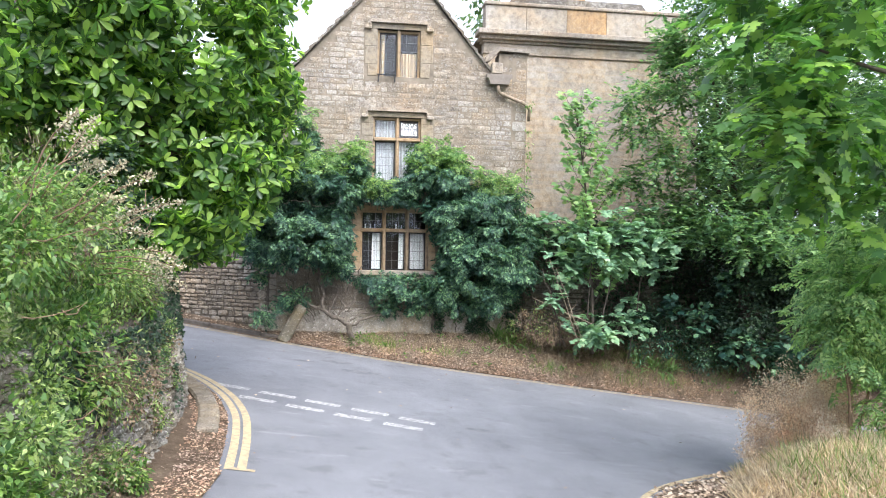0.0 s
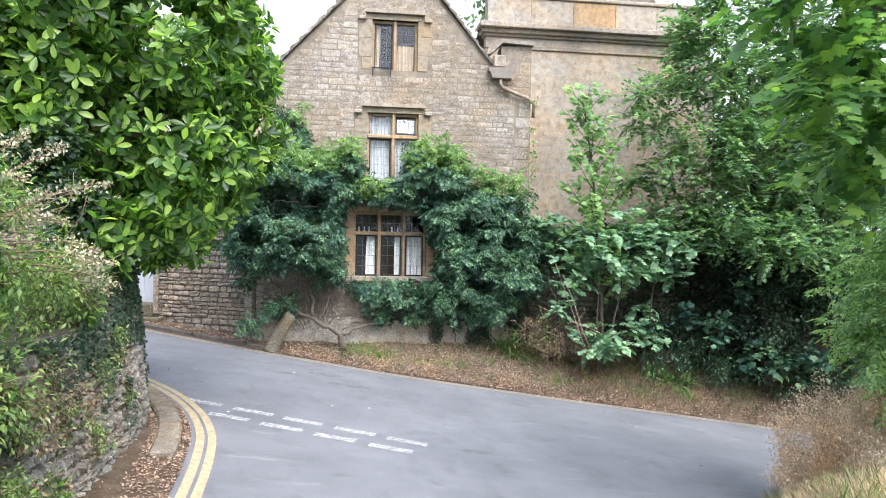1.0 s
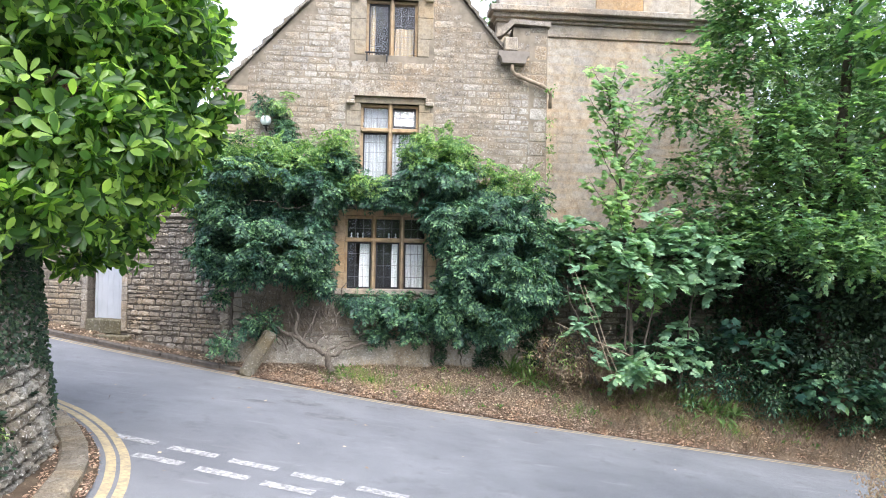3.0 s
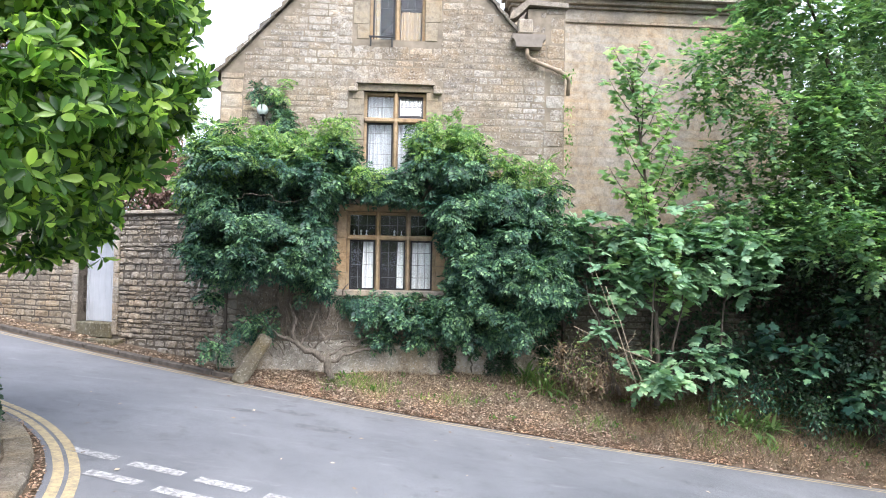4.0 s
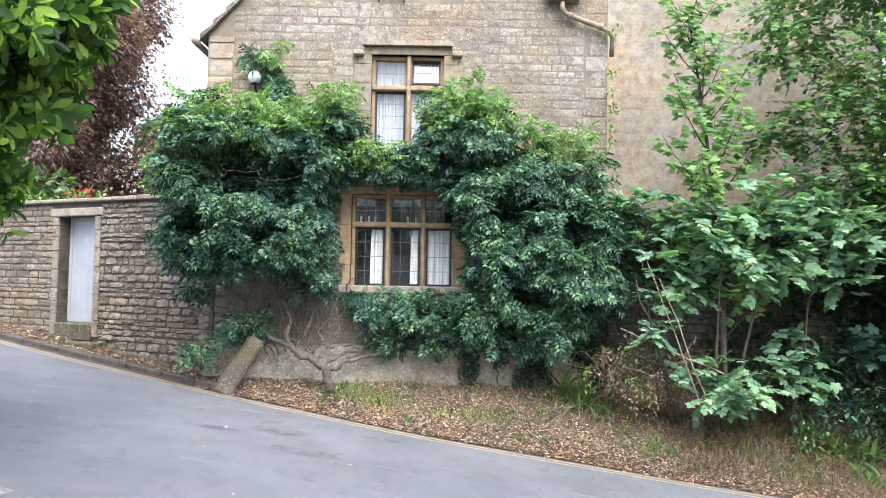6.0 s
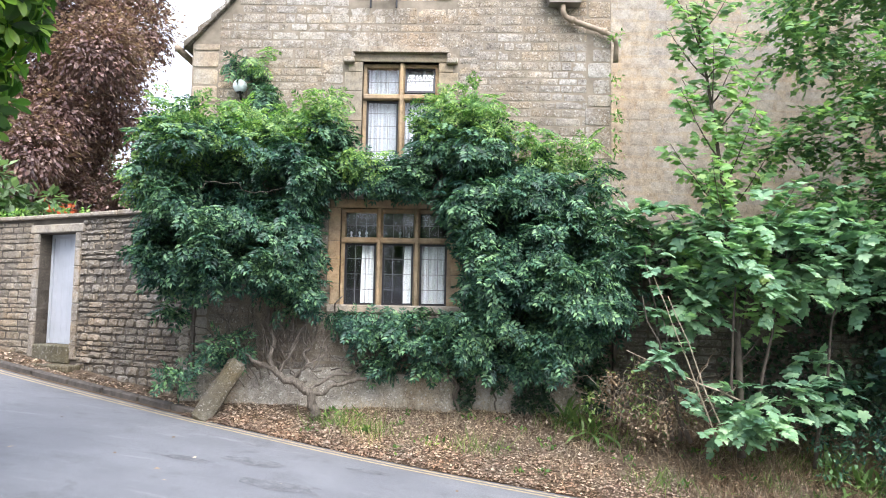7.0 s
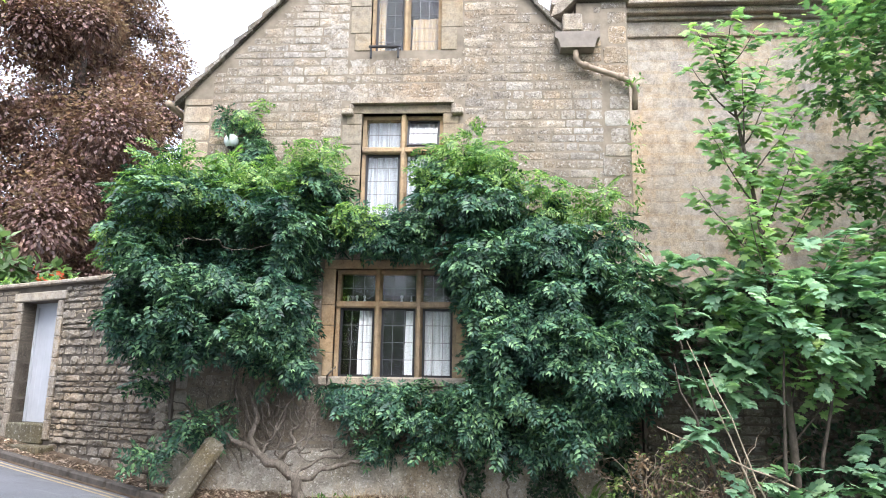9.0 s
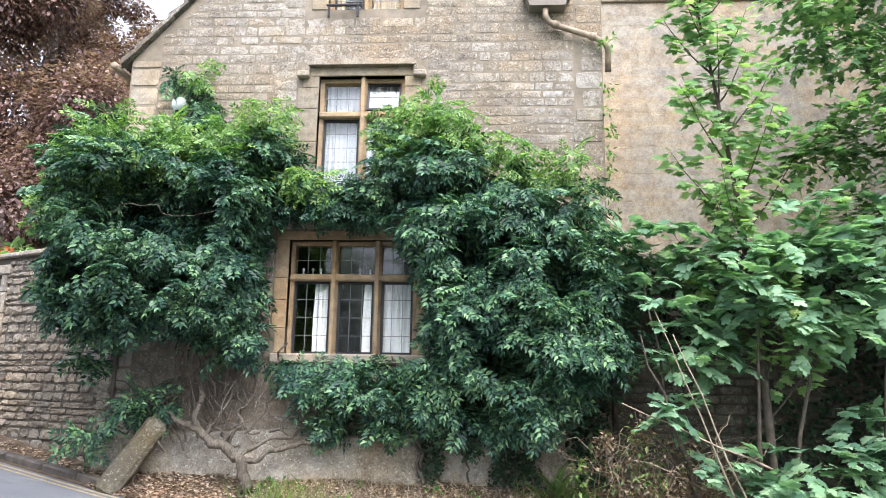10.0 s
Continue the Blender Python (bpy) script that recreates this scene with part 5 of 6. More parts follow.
rows = courses(DX1 + 0.14, 0.25, -0.3, lambda x: G_TOP, (0.07, 0.16), (0.1, 0.34), R)
lay("wall_stone", rows, ga, garden_wall, (M_RUBBLE, M_RUBBLE_OB), lambda x, z: z > 0.1 and x < -0.1, 0.16, 0.03, 0.006, 11, 300, "rough rubble stones", 0.13, 0.12)
rows = courses(-9.5, DX0 - 0.14, -0.1, lambda x: G_TOP, (0.07, 0.16), (0.16, 0.42), R)
lay("coursed_stone", rows, ga, garden_wall, (M_TAN, M_TAN_OB), lambda x, z: x > -5.6, 0.14, 0.018, 0.007, 12, 220, "thin coursed wall stones", 0.1, 0.08)
for a, b, z0, z1 in ((DX0 - 0.14, DX0 + 0.0, 0.3, DZ1), (DX1, DX1 + 0.14, 0.3, DZ1)):
    z = z0
    while z < z1 - 0.02:
        h = min(R.uniform(0.2, 0.38), z1 - z)
        sit(part("door_jamb_stone", boxes((a, b, -0.02, 0.3, z, z + h - 0.008), bevel=0.012, turn=GM), M_STONE_OB, garden_wall))
        z += h
sit(part("door_lintel", boxes((DX0 - 0.22, DX1 + 0.2, -0.03, 0.3, DZ1 + 0.003, DZ1 + 0.15), bevel=0.015, turn=GM), M_ASHLAR, garden_wall))
sit(part("door_step", boxes((DX0 - 0.1, DX1 + 0.3, -0.26, 0.02, 0.0, 0.22), bevel=0.02, turn=GM), M_MOSSY, garden_wall))
sit(part("door_step", boxes((DX0 + 0.01, DX1 - 0.01, -0.03, 0.3, 0.225, DZ0 + 0.03), bevel=0.02, turn=GM), M_MOSSY, garden_wall))
door = thing("garden_door", (-4.6, 19.1, 0.53), "closed white painted plank door in the garden wall", "door")
for k in range(6):
    w = (DX1 - DX0 - 0.02) / 6
    a = DX0 + 0.01 + k * w
    sit(part("plank", boxes((a, a + w - 0.003, 0.27, 0.31, DZ0 + 0.035, DZ1 - 0.01), bevel=0.002, turn=GM), M_DOOR, door))
sit(part("frame", boxes((DX0 + 0.002, DX0 + 0.06, 0.24, 0.268, DZ0 + 0.035, DZ1 - 0.004), (DX1 - 0.06, DX1 - 0.002, 0.24, 0.268, DZ0 + 0.035, DZ1 - 0.004), (DX0 + 0.06, DX1 - 0.06, 0.24, 0.268, DZ1 - 0.07, DZ1 - 0.004), turn=GM), M_DOOR, door))

# kerb stones before the garden wall
R = random.Random(21)
kerb = thing("kerb", (-3.5, 17.9, 0), "low dark stone kerb before the garden wall", "kerb", kind="structure")
x = -8.6
while x < -1.75:
    w = R.uniform(0.5, 0.85)
    y0, y1 = curve_y(FAR_KERB, x) + 0.12, curve_y(FAR_KERB, x + w) + 0.12
    ang = math.degrees(math.atan2(y1 - y0, w))
    zc = (road_z(x, y0) + road_z(x + w, y1)) / 2
    tilt = math.degrees(math.atan2(road_z(x + w, y1) - road_z(x, y0), math.hypot(w, y1 - y0)))
    m = pose(x, y0, zc - (road_z(x + w, y1) - road_z(x, y0)) / 2, 0, -tilt, ang)
    sit(part("kerb_stone", boxes((0, math.hypot(w, y1 - y0) - 0.012, -0.06, 0.07, -0.15, 0.11), bevel=0.02, turn=m), M_KERB, kerb))
    x += w

# ---- wall right of the cottage ----
side_wall = thing("wall_side", (9, 17.6, -0.4), "ivy-grown rubble wall below the tall house", "wall", kind="structure")
sit(part("wall_core", boxes((4.69, 16, 17.62, 18.05, -2.2, 2.55)), M_JOINT, side_wall))
rows = courses(4.72, 9.5, -0.7, lambda x: 2.5, (0.07, 0.16), (0.15, 0.45), R)
lay("wall_stone", rows, lambda x, z: Matrix.Translation((x, 17.62, z)), side_wall, (M_SHADED_RUBBLE, M_SHADED_RUBBLE_OB), lambda x, z: x < 8 and z > 0.3, 0.14, 0.03, 0.008, 14, 200, "rough rubble stones", 0.13, 0.1)
for k in range(12):
    a = 4.72 + 0.9 * k
    sit(part("coping_stone", boxes((a, a + 0.88, 17.54, 18.1, 2.553, 2.63), bevel=0.012), M_CORNICE, side_wall))

# ---- roadside wall on the near corner ----
road_wall = thing("wall_roadside", (-2.3, 9, -0.3), "battered rubble roadside wall half hidden by ivy", "wall", kind="structure")
vs, fs = [], []
NS = 90
for i in range(NS + 1):
    s = LEN[-1] * i / NS
    for z, o in ((-0.3, 0.02), (wall_top(s), 0.02), (wall_top(s), 0.6), (-0.3, 0.6)):
        vs.append((road_wall_at(s, z) @ Matrix.Translation((0, o, 0))).translation)
for i in range(NS):
    for k in range(4):
        fs.append((4 * i + k, 4 * i + (k + 1) % 4, 4 * i + 4 + (k + 1) % 4, 4 * i + 4 + k))
me = bpy.data.meshes.new("wall_core")
me.from_pydata(vs, [], fs)
sit(part("wall_core", me, M_JOINT, road_wall))
S0 = min(range(len(WALL)), key=lambda i: abs(WALL[i][1] - 4.0))
S1 = min(range(len(WALL)), key=lambda i: abs(WALL[i][1] - 14.0))
rows = courses(LEN[S0], LEN[S1], -0.1, wall_top, (0.07, 0.17), (0.09, 0.26), R)
lay("wall_stone", rows, road_wall_at, road_wall, (M_GREY, M_GREY_OB), lambda s, z: 7.5 < along(s)[1] < 12, 0.2, 0.028, 0.006, 16, 300, "rough rubble stones", 0.15, 0.17)
# bank behind that wall
bank_l = sheet("bank", M_GROUND, 40, 12, lambda u, v: (lambda p, d: (p[0] - d * 0.9, p[1] + d * 0.1, road_z(p[0], p[1]) + 1.38 + 0.5 * v))(along(0.2 + (LEN[-1] - 0.4) * u), 0.3 + 12 * v))
tagged(bank_l, "earth bank behind the roadside wall", "bank", kind="structure")

# footway between wall and yellow lines
GUTTER = smooth_line([(-1.75, -3), (-1.5, 4), (-1.3, 7.0), (-1.23, 7.85)]) + shifted(NEAR_KERB, 0.3)[1:]
GL = [0.0]
for a, b in zip(GUTTER, GUTTER[1:]):
    GL.append(GL[-1] + math.dist(a, b))


def gutter_at(s):
    i = min(len(GL) - 2, max(k for k in range(len(GL)) if GL[k] <= max(0, s)))
    t = (s - GL[i]) / (GL[i + 1] - GL[i])
    a, b = GUTTER[i], GUTTER[i + 1]
    return a[0] + (b[0] - a[0]) * t, a[1] + (b[1] - a[1]) * t, math.atan2(b[1] - a[1], b[0] - a[0])


def footway(u, v):
    x, y, a = gutter_at(GL[-1] * u * 0.999)
    d = 1.3 * v
    X, Y = x - math.sin(a) * d, y + math.cos(a) * d
    return X, Y, road_z(X, Y) + 0.012 + 0.16 * v * v + 0.02 * noise.noise(Vector((X * 3, Y * 3, 1)))


tagged(sheet("footway", M_SOIL, 90, 8, footway), "narrow earthy footway littered with leaves below the wall", "footway", kind="structure")
near_kerb = thing("kerb_near", (-1.7, 10, -0.3), "worn pale kerb stones between footway and wall", "kerb", kind="structure")
s = next(GL[i] for i in range(len(GL)) if GUTTER[i][1] > 9.0)
while s < GL[-1] * 0.62:
    w = R.uniform(0.45, 0.8)
    x, y, a = gutter_at(s + w / 2)
    m = Matrix.Translation((x, y, road_z(x, y))) @ Matrix.Rotation(a, 4, "Z") @ Matrix.Rotation(0.128 * math.cos(a), 4, "Y") @ Matrix.Translation((0, 0.14, 0))
    sit(part("kerb_stone", boxes((-w / 2, w / 2 - 0.015, -0.03, 0.25, -0.1, 0.13 + R.uniform(-0.01, 0.015)), bevel=0.03, turn=m), M_TAN_OB, near_kerb))
    s += w

# ---- bank on the far side of the side road ----
BANK = smooth_line([(2.3, -6), (2.6, 2), (2.95, 5), (3.25, 7.0), (3.75, 8.1), (4.45, 8.85), (5.63, 9.6), (6.4, 10.0), (10, 11.0), (20, 11.8)])
BL = [0.0]
for a, b in zip(BANK, BANK[1:]):
    BL.append(BL[-1] + math.dist(a, b))


def bank_point(u, d):
    s = BL[-1] * min(0.999, max(0, u))
    i = max(k for k in range(len(BL) - 1) if BL[k] <= s)
    t = (s - BL[i]) / (BL[i + 1] - BL[i])
    a, b = BANK[i], BANK[i + 1]
    an = math.atan2(b[1] - a[1], b[0] - a[0])
    X, Y = a[0] + (b[0] - a[0]) * t + math.sin(an) * d, a[1] + (b[1] - a[1]) * t - math.cos(an) * d
    return X, Y, road_z(X, Y) + 0.015 + 1.1 * (1 - math.exp(-d * d / 1.6)) + 0.05 * noise.noise(Vector((X * 1.5, Y * 1.5, 2))) * min(1, d)


tagged(ribbon("yellow_line", shifted(BANK, 0.12), 0.08, M_YELLOW), "worn yellow line along the bank edge", "road marking", "yellow lines", "structure")
tagged(sheet("bank", M_SOIL, 80, 16, lambda u, v: bank_point(u, 14 * v * v)), "dry grassy bank on the bend", "bank", kind="structure")

up = np.array([0, 0, 1.0])


def scatter(name, pts, size, pattern, material, label, category, lean=0.5, flat=False, spread=0.5):
    P = np.array(pts)
    k = len(P)
    if flat:
        D = ball(k) * np.array([1, 1, 0.25])
        U = up + 0.5 * ball(k)
        P = P + np.array([0, 0, 0.012])
    else:
        D = up + lean * ball(k)
        U = ball(k)
    S = size * (1 - spread + 2 * spread * rng.random(k))
    return tagged(part(name, leaves(name, P, D, U, S, pattern, material), material), label, category, kind="stuff")


def verge_pts(n_, x0, x1, bias=1.0, lo=0.0, hi=1.0):
    out = []
    for _ in range(n_):
        x = random.uniform(x0, x1)
        k = curve_y(FAR_KERB, x)
        y = k + (lo + (hi - lo) * random.random() ** bias) * (17.6 - k)
        out.append((x, y, verge_z(x, y)))
    return out


scatter("leaf_litter", verge_pts(19000, -1.6, 7, 1.0) + verge_pts(5000, 6, 13, 1.0) + verge_pts(2500, -1.5, 6, 1.5, 0.0, 0.35), 0.042, DIAMOND, L_DEAD, "brown fallen leaves scattered over the verge", "leaf litter", flat=True)
scatter("leaf_litter", verge_pts(5500, -1.6, 7, 1.6, 0.0, 0.35), 0.045, DIAMOND, L_DEADR, "reddish fallen leaves along the verge edge", "leaf litter", flat=True)
scatter("dry_grass", verge_pts(4500, 0.6, 7, 0.8, 0.1) + verge_pts(2500, 5, 13, 0.8, 0.0), 0.15, BLADE, L_STRAW, "short dry straw-coloured grass on the verge", "grass", 1.1)
scatter("dry_grass", verge_pts(16000, 5.2, 13, 1.0, 0.02, 0.75), 0.17, BLADE, L_HEATH, "matted brown dry grass on the shaded verge", "grass", 1.0)
scatter("leaf_litter", verge_pts(5000, 5.6, 13, 1.1, 0.0, 0.8), 0.055, DIAMOND, L_DEADR, "reddish fallen leaves under the roadside tree", "leaf litter", flat=True)
tufts = []
for cx, t in ((0.6, 0.45), (0.9, 0.5), (1.2, 0.35), (2.6, 0.3), (3.9, 0.75), (4.6, 0.6), (5.0, 0.2), (6.5, 0.3), (7.0, 0.5), (8.0, 0.4), (6.2, 0.55), (7.5, 0.62), (8.6, 0.55), (9.2, 0.3), (9.8, 0.45), (7.8, 0.2), (6.9, 0.15)):
    k = curve_y(FAR_KERB, cx)
    for _ in range(110):
        x, y = cx + random.gauss(0, 0.22), k + t * (17.6 - k) + random.gauss(0, 0.1)
        tufts.append((x, y, verge_z(x, y)))
scatter("grass_tuft", tufts, 0.2, BLADE, L_GRASS, "small green grass tufts among the dry leaves", "grass", 0.7)
weeds = [(x + random.gauss(0, 0.05), y + random.gauss(0, 0.05), z + random.uniform(0.01, 0.07)) for x, y, z in verge_pts(75, 0.2, 9.5, 1.0, 0.1, 0.9) for _ in range(14)]
scatter("verge_weeds", weeds, 0.065, SIMPLE, L_CLIMB, "small green weeds among the dead leaves", "weeds", 1.2)
foot = []
for _ in range(15000):
    band = random.random()
    x, y, z = footway(random.uniform(0.3, 0.75), 0.36 * random.random() if band < 0.55 else 0.7 + 0.3 * random.random() if band < 0.93 else random.random())
    foot.append((x, y, z))
scatter("leaf_litter", foot, 0.034, DIAMOND, L_DEADR, "reddish fallen leaves along the footway", "leaf litter", flat=True)
path_l = []
for _ in range(1500):
    x = random.uniform(-8, -1.6)
    y = curve_y(FAR_KERB, x) + 0.2 + random.random() * (wall_line(x) - 0.1 - curve_y(FAR_KERB, x) - 0.2)
    path_l.append((x, y, verge_z(x, y)))
scatter("leaf_litter", path_l, 0.055, DIAMOND, L_DEAD, "fallen leaves on the path by the garden wall", "leaf litter", flat=True)
stray = [(x, y, road_z(x, y)) for x, y in [(random.uniform(-3, 6), random.uniform(8, 16.5)) for _ in range(60)]]
scatter("leaf_litter", stray, 0.06, DIAMOND, L_DEAD, "single fallen leaves blown onto the asphalt", "leaf litter", flat=True)


def bank_pts(n_, u0, u1, d0, d1):
    return [bank_point(random.uniform(u0, u1), random.uniform(d0, d1)) for _ in range(n_)]


U0 = next(BL[i] for i in range(len(BL)) if BANK[i][1] > 4.0) / BL[-1]
U2 = next(BL[i] for i in range(len(BL)) if BANK[i][0] > 5.5) / BL[-1]
U3 = next(BL[i] for i in range(len(BL)) if BANK[i][0] > 7.0) / BL[-1]
U1 = next(BL[i] for i in range(len(BL)) if BANK[i][0] > 7.5) / BL[-1]
scatter("dry_grass", bank_pts(11000, U2, U1, 0.1, 2.0) + bank_pts(11000, U0, U2, 0.9, 3.0), 0.19, BLADE, L_BLEACH, "tall bleached grass on the roadside bank", "grass", 0.9)
scatter("green_grass", bank_pts(2500, U2, U1, 0.15, 1.2) + bank_pts(2500, U0, U1, 1.3, 3.0), 0.24, BLADE, L_GRASS, "green grass mixed into the roadside bank", "grass", 0.8)
scatter("leaf_litter", bank_pts(11000, U0, U1, -0.1, 2.2), 0.06, DIAMOND, L_DEAD, "fallen leaves along the bank edge", "leaf litter", flat=True)

# plumes of dead flower heads on the bank
plume = thing("dead_flower_clump", (6.4, 9.6, -1.0), "rusty dead flower heads on dry stems", "wild plant")
P, D = [], []
bm = bmesh.new()
for _ in range(80):
    x, y, z = bank_point(random.uniform(U2, U3), random.uniform(0.15, 1.3))
    h = random.uniform(0.35, 1.5)
    tip = (x + random.gauss(0, 0.12), y + random.gauss(0, 0.12), z + h)
    tube(bend((x, y, z - 0.03), tip, 0, 3, 0.02), [0.003, 0.003, 0.002, 0.002], 4, bm)
    for _ in range(520):
        t = random.triangular(0.3, 1.08, 0.85)
        P.append([x + (tip[0] - x) * t + random.gauss(0, 0.08), y + (tip[1] - y) * t + random.gauss(0, 0.08), z + h * t])
sit(part("stem", bm, M_CANE, plume))["kind"] = "stuff"
P = np.array(P)
sit(part("flower_head", leaves("flower_head", P, ball(len(P)) + up * 0.4, ball(len(P)), 0.025 * (0.6 + rng.random(len(P))), DIAMOND, leaf_mat("rusty_flower", (0.5, 0.37, 0.29), (0.74, 0.6, 0.49), (0.85, 0.78, 0.67), 0.8, 0.45, glow=DRY)), None, plume))

shrub = thing("bank_shrub", (7.0, 8.7, -0.7), "pale green straggling shrub on the roadside bank", "shrub")
sprays("foliage", [(6.8, 8.9, 1.5, 0.6), (7.2, 8.9, 0.9, 0.5), (6.9, 8.7, 2.2, 0.6), (7.8, 9.0, 1.4, 0.9), (6.7, 7.9, 1.8, 0.6), (6.7, 8.3, 1.1, 0.45), (7.3, 8.4, 0.4, 0.5), (7.6, 8.2, -0.2, 0.5)], 620, 5, 0.28, 0.2, PINNATE, L_SYCO2, shrub, 0.3, 0.8)
for a in ((6.6, 8.5, 1.2), (7.0, 8.9, 2.4), (7.7, 9.0, 1.6)):
    limb(bend((7.0, 8.7, -0.9), a, 0, 4, 0.05), 0.025, 0.006, "stem", shrub, M_TWIG)

# faded flower spikes above the wall shrubs
spikes = thing("buddleia", (-2.4, 6.2, 1.2), "buddleia with faded cream flower spikes over the wall", "shrub")
P = []
for k in range(15):
    base = Vector((-2.2, 5.3 + 0.13 * k, 2.55 - 0.05 * k))
    tip = base + Vector((random.uniform(0.35, 0.8), random.uniform(-0.2, 0.3), random.uniform(0.15, 0.85) - 0.03 * k))
    path = bend(base, tip, -0.06, 5, 0.015)
    sit(part("stem", tube(path, [0.008, 0.007, 0.006, 0.005, 0.004, 0.003], 5), M_TWIG, spikes))
    for _ in range(150):
        t = random.uniform(0.6, 1.0)
        p = base.lerp(tip, t)
        w = 0.04 * (1.15 - t) / 0.5
        P.append([p.x + random.gauss(0, w), p.y + random.gauss(0, w), p.z + random.gauss(0, w) + 0.06 * 4 * t * (1 - t)])
P = np.array(P)
sit(part("flower", leaves("flower", P, ball(len(P)), ball(len(P)), 0.024 * (0.6 + rng.random(len(P))), DIAMOND, L_BLOOM), None, spikes))

# ---- wisteria stems ----
STEMS = [
    ([(0.3, 17.12, -0.25), (0.22, 17.1, 0.0), (0.0, 17.1, 0.16), (-0.25, 17.15, 0.24), (-0.42, 17.2, 0.42), (-0.68, 17.25, 0.44)], 0.085, 0.035),
    ([(-0.4, 17.2, 0.4), (-0.44, 17.2, 0.6), (-0.33, 17.28, 0.74), (-0.5, 17.35, 0.95), (-0.55, 17.4, 1.25), (-0.45, 17.4, 1.7)], 0.042, 0.022),
    ([(0.25, 17.1, -0.02), (0.5, 17.2, 0.12), (0.85, 17.35, 0.2), (1.15, 17.45, 0.26), (1.5, 17.55, 0.45), (1.8, 17.55, 0.8)], 0.04, 0.02),
    ([(0.2, 17.1, 0.05), (0.45, 17.25, 0.26), (0.75, 17.4, 0.3), (0.95, 17.5, 0.42), (1.3, 17.55, 0.6)], 0.03, 0.015),
    ([(-0.1, 17.15, 0.2), (0.15, 17.3, 0.42), (0.02, 17.4, 0.62), (0.25, 17.5, 0.85), (0.1, 17.55, 1.25)], 0.03, 0.014),
    ([(-0.3, 17.2, 0.3), (0.0, 17.4, 0.75), (-0.3, 17.45, 1.0), (-0.45, 17.45, 1.25)], 0.028, 0.012),
    ([(0.2, 17.3, 0.3), (0.45, 17.45, 0.7), (0.4, 17.55, 1.1), (0.55, 17.6, 1.4)], 0.02, 0.01),
    ([(-0.6, 17.25, 0.44), (-1.1, 17.3, 0.7), (-1.5, 17.35, 0.72), (-1.9, 17.4, 0.62)], 0.022, 0.008),
    ([(1.5, 17.55, 0.5), (2.0, 17.5, 0.6), (2.3, 17.45, 0.3), (2.35, 17.4, 0.0)], 0.022, 0.02),
    ([(2.35, 17.42, -0.2), (2.3, 17.45, 0.2), (2.05, 17.5, 0.55), (2.2, 17.5, 1.0)], 0.025, 0.014),
    ([(2.9, 17.42, -0.2), (2.88, 17.45, 0.2), (2.92, 17.5, 0.6), (2.8, 17.5, 1.1)], 0.014, 0.01),
    ([(-1.3, 16.4, 2.9), (-0.9, 16.3, 3.0), (-0.5, 16.4, 2.8), (-0.1, 16.6, 2.95)], 0.006, 0.004),
    ([(-0.8, 17.2, 0.1), (-0.95, 17.3, 0.5), (-0.7, 17.4, 0.95), (-0.75, 17.45, 1.4)], 0.016, 0.009),
]
for pts, r0, r1 in STEMS:
    limb([Vector(p) + 0.07 * noise.noise_vector(Vector(p) * 7) for p in smooth_line(pts, 3)], 0.9 * r0, 0.85 * r1, "stem", wisteria, M_VINE, 9, 0.28)
for k in range(10):
    a = (random.uniform(-0.9, 0.9), random.uniform(17.2, 17.45), random.uniform(0.1, 0.5))
    b = (a[0] + random.uniform(-0.7, 0.7), a[1] + random.uniform(-0.1, 0.1), a[2] + random.uniform(0.3, 0.9))
    limb(smooth_line([tuple(p) for p in bend(a, b, random.uniform(-0.15, 0.15), 5, 0.09)], 2), 0.014, 0.006, "stem", wisteria, M_VINE, 7, 0.2)
for k in range(60):
    a = (random.uniform(-1.4, 1.3), random.uniform(17.3, 17.55), random.uniform(0.2, 0.8))
    b = (a[0] + random.uniform(-0.5, 0.5), a[1] + random.uniform(-0.15, 0.08), a[2] + random.uniform(0.1, 0.7))
    limb(bend(a, b, random.uniform(-0.15, 0.15), 5, 0.04), 0.012, 0.005, "twig", wisteria, M_VINE, 5)

slab = thing("leaning_stone", (-1.45, 17.1, -0.3), "squared mossy stone post leaning against the cottage foot", "stone post")
m = Matrix.Translation((-1.3, 17.0, -0.3)) @ pose(0, 0, 0, -14, 31, 8)
bm = bmesh.new()
box(bm, -0.135, 0.135, -0.11, 0.11, -0.1, 0.9, 0.045)
bmesh.ops.subdivide_edges(bm, edges=[e for e in bm.edges if e.calc_length() > 0.3], cuts=4)
for v in bm.verts:
    v.co += 0.02 * noise.noise_vector(v.co * 5)
bmesh.ops.transform(bm, matrix=m, verts=bm.verts)
sit(part("stone", bm, M_MOSSY, slab))

# ---- sycamore sapling, its leaves singly ----
sap = thing("sycamore_sapling", (6.1, 16.4, -0.5), "slender sycamore sapling before the tall house wall", "tree")
trunk = smooth_line([(6.1, 16.4, -0.6), (6.05, 16.3, 0.8), (5.9, 16.2, 2.4), (5.7, 16.15, 3.9), (5.48, 16.15, 5.3)], 2)
limb(trunk, 0.055, 0.008, "trunk", sap)
leaf_me = bpy.data.meshes.new("leaf")
v_, f_ = PALMATE
leaf_me.from_pydata([Vector(v) for v in v_], [], f_)
leaf_me.materials.append(L_SYCO)
shoots = []
for k in range(24):
    t = 0.3 + 0.68 * k / 23
    p = Vector(trunk[int(t * (len(trunk) - 1))])
    an = 2.4 * k
    ln = 1.1 * (1.05 - t) + 0.34
    q = p + Vector((math.cos(an) * ln * 0.85, math.sin(an) * ln * 0.5, 1.15 * ln))
    limb(bend(p, q, 0.06, 5, 0.015), 0.012, 0.004, "twig", sap, M_BARK, 5)
    shoots.append((p, q))


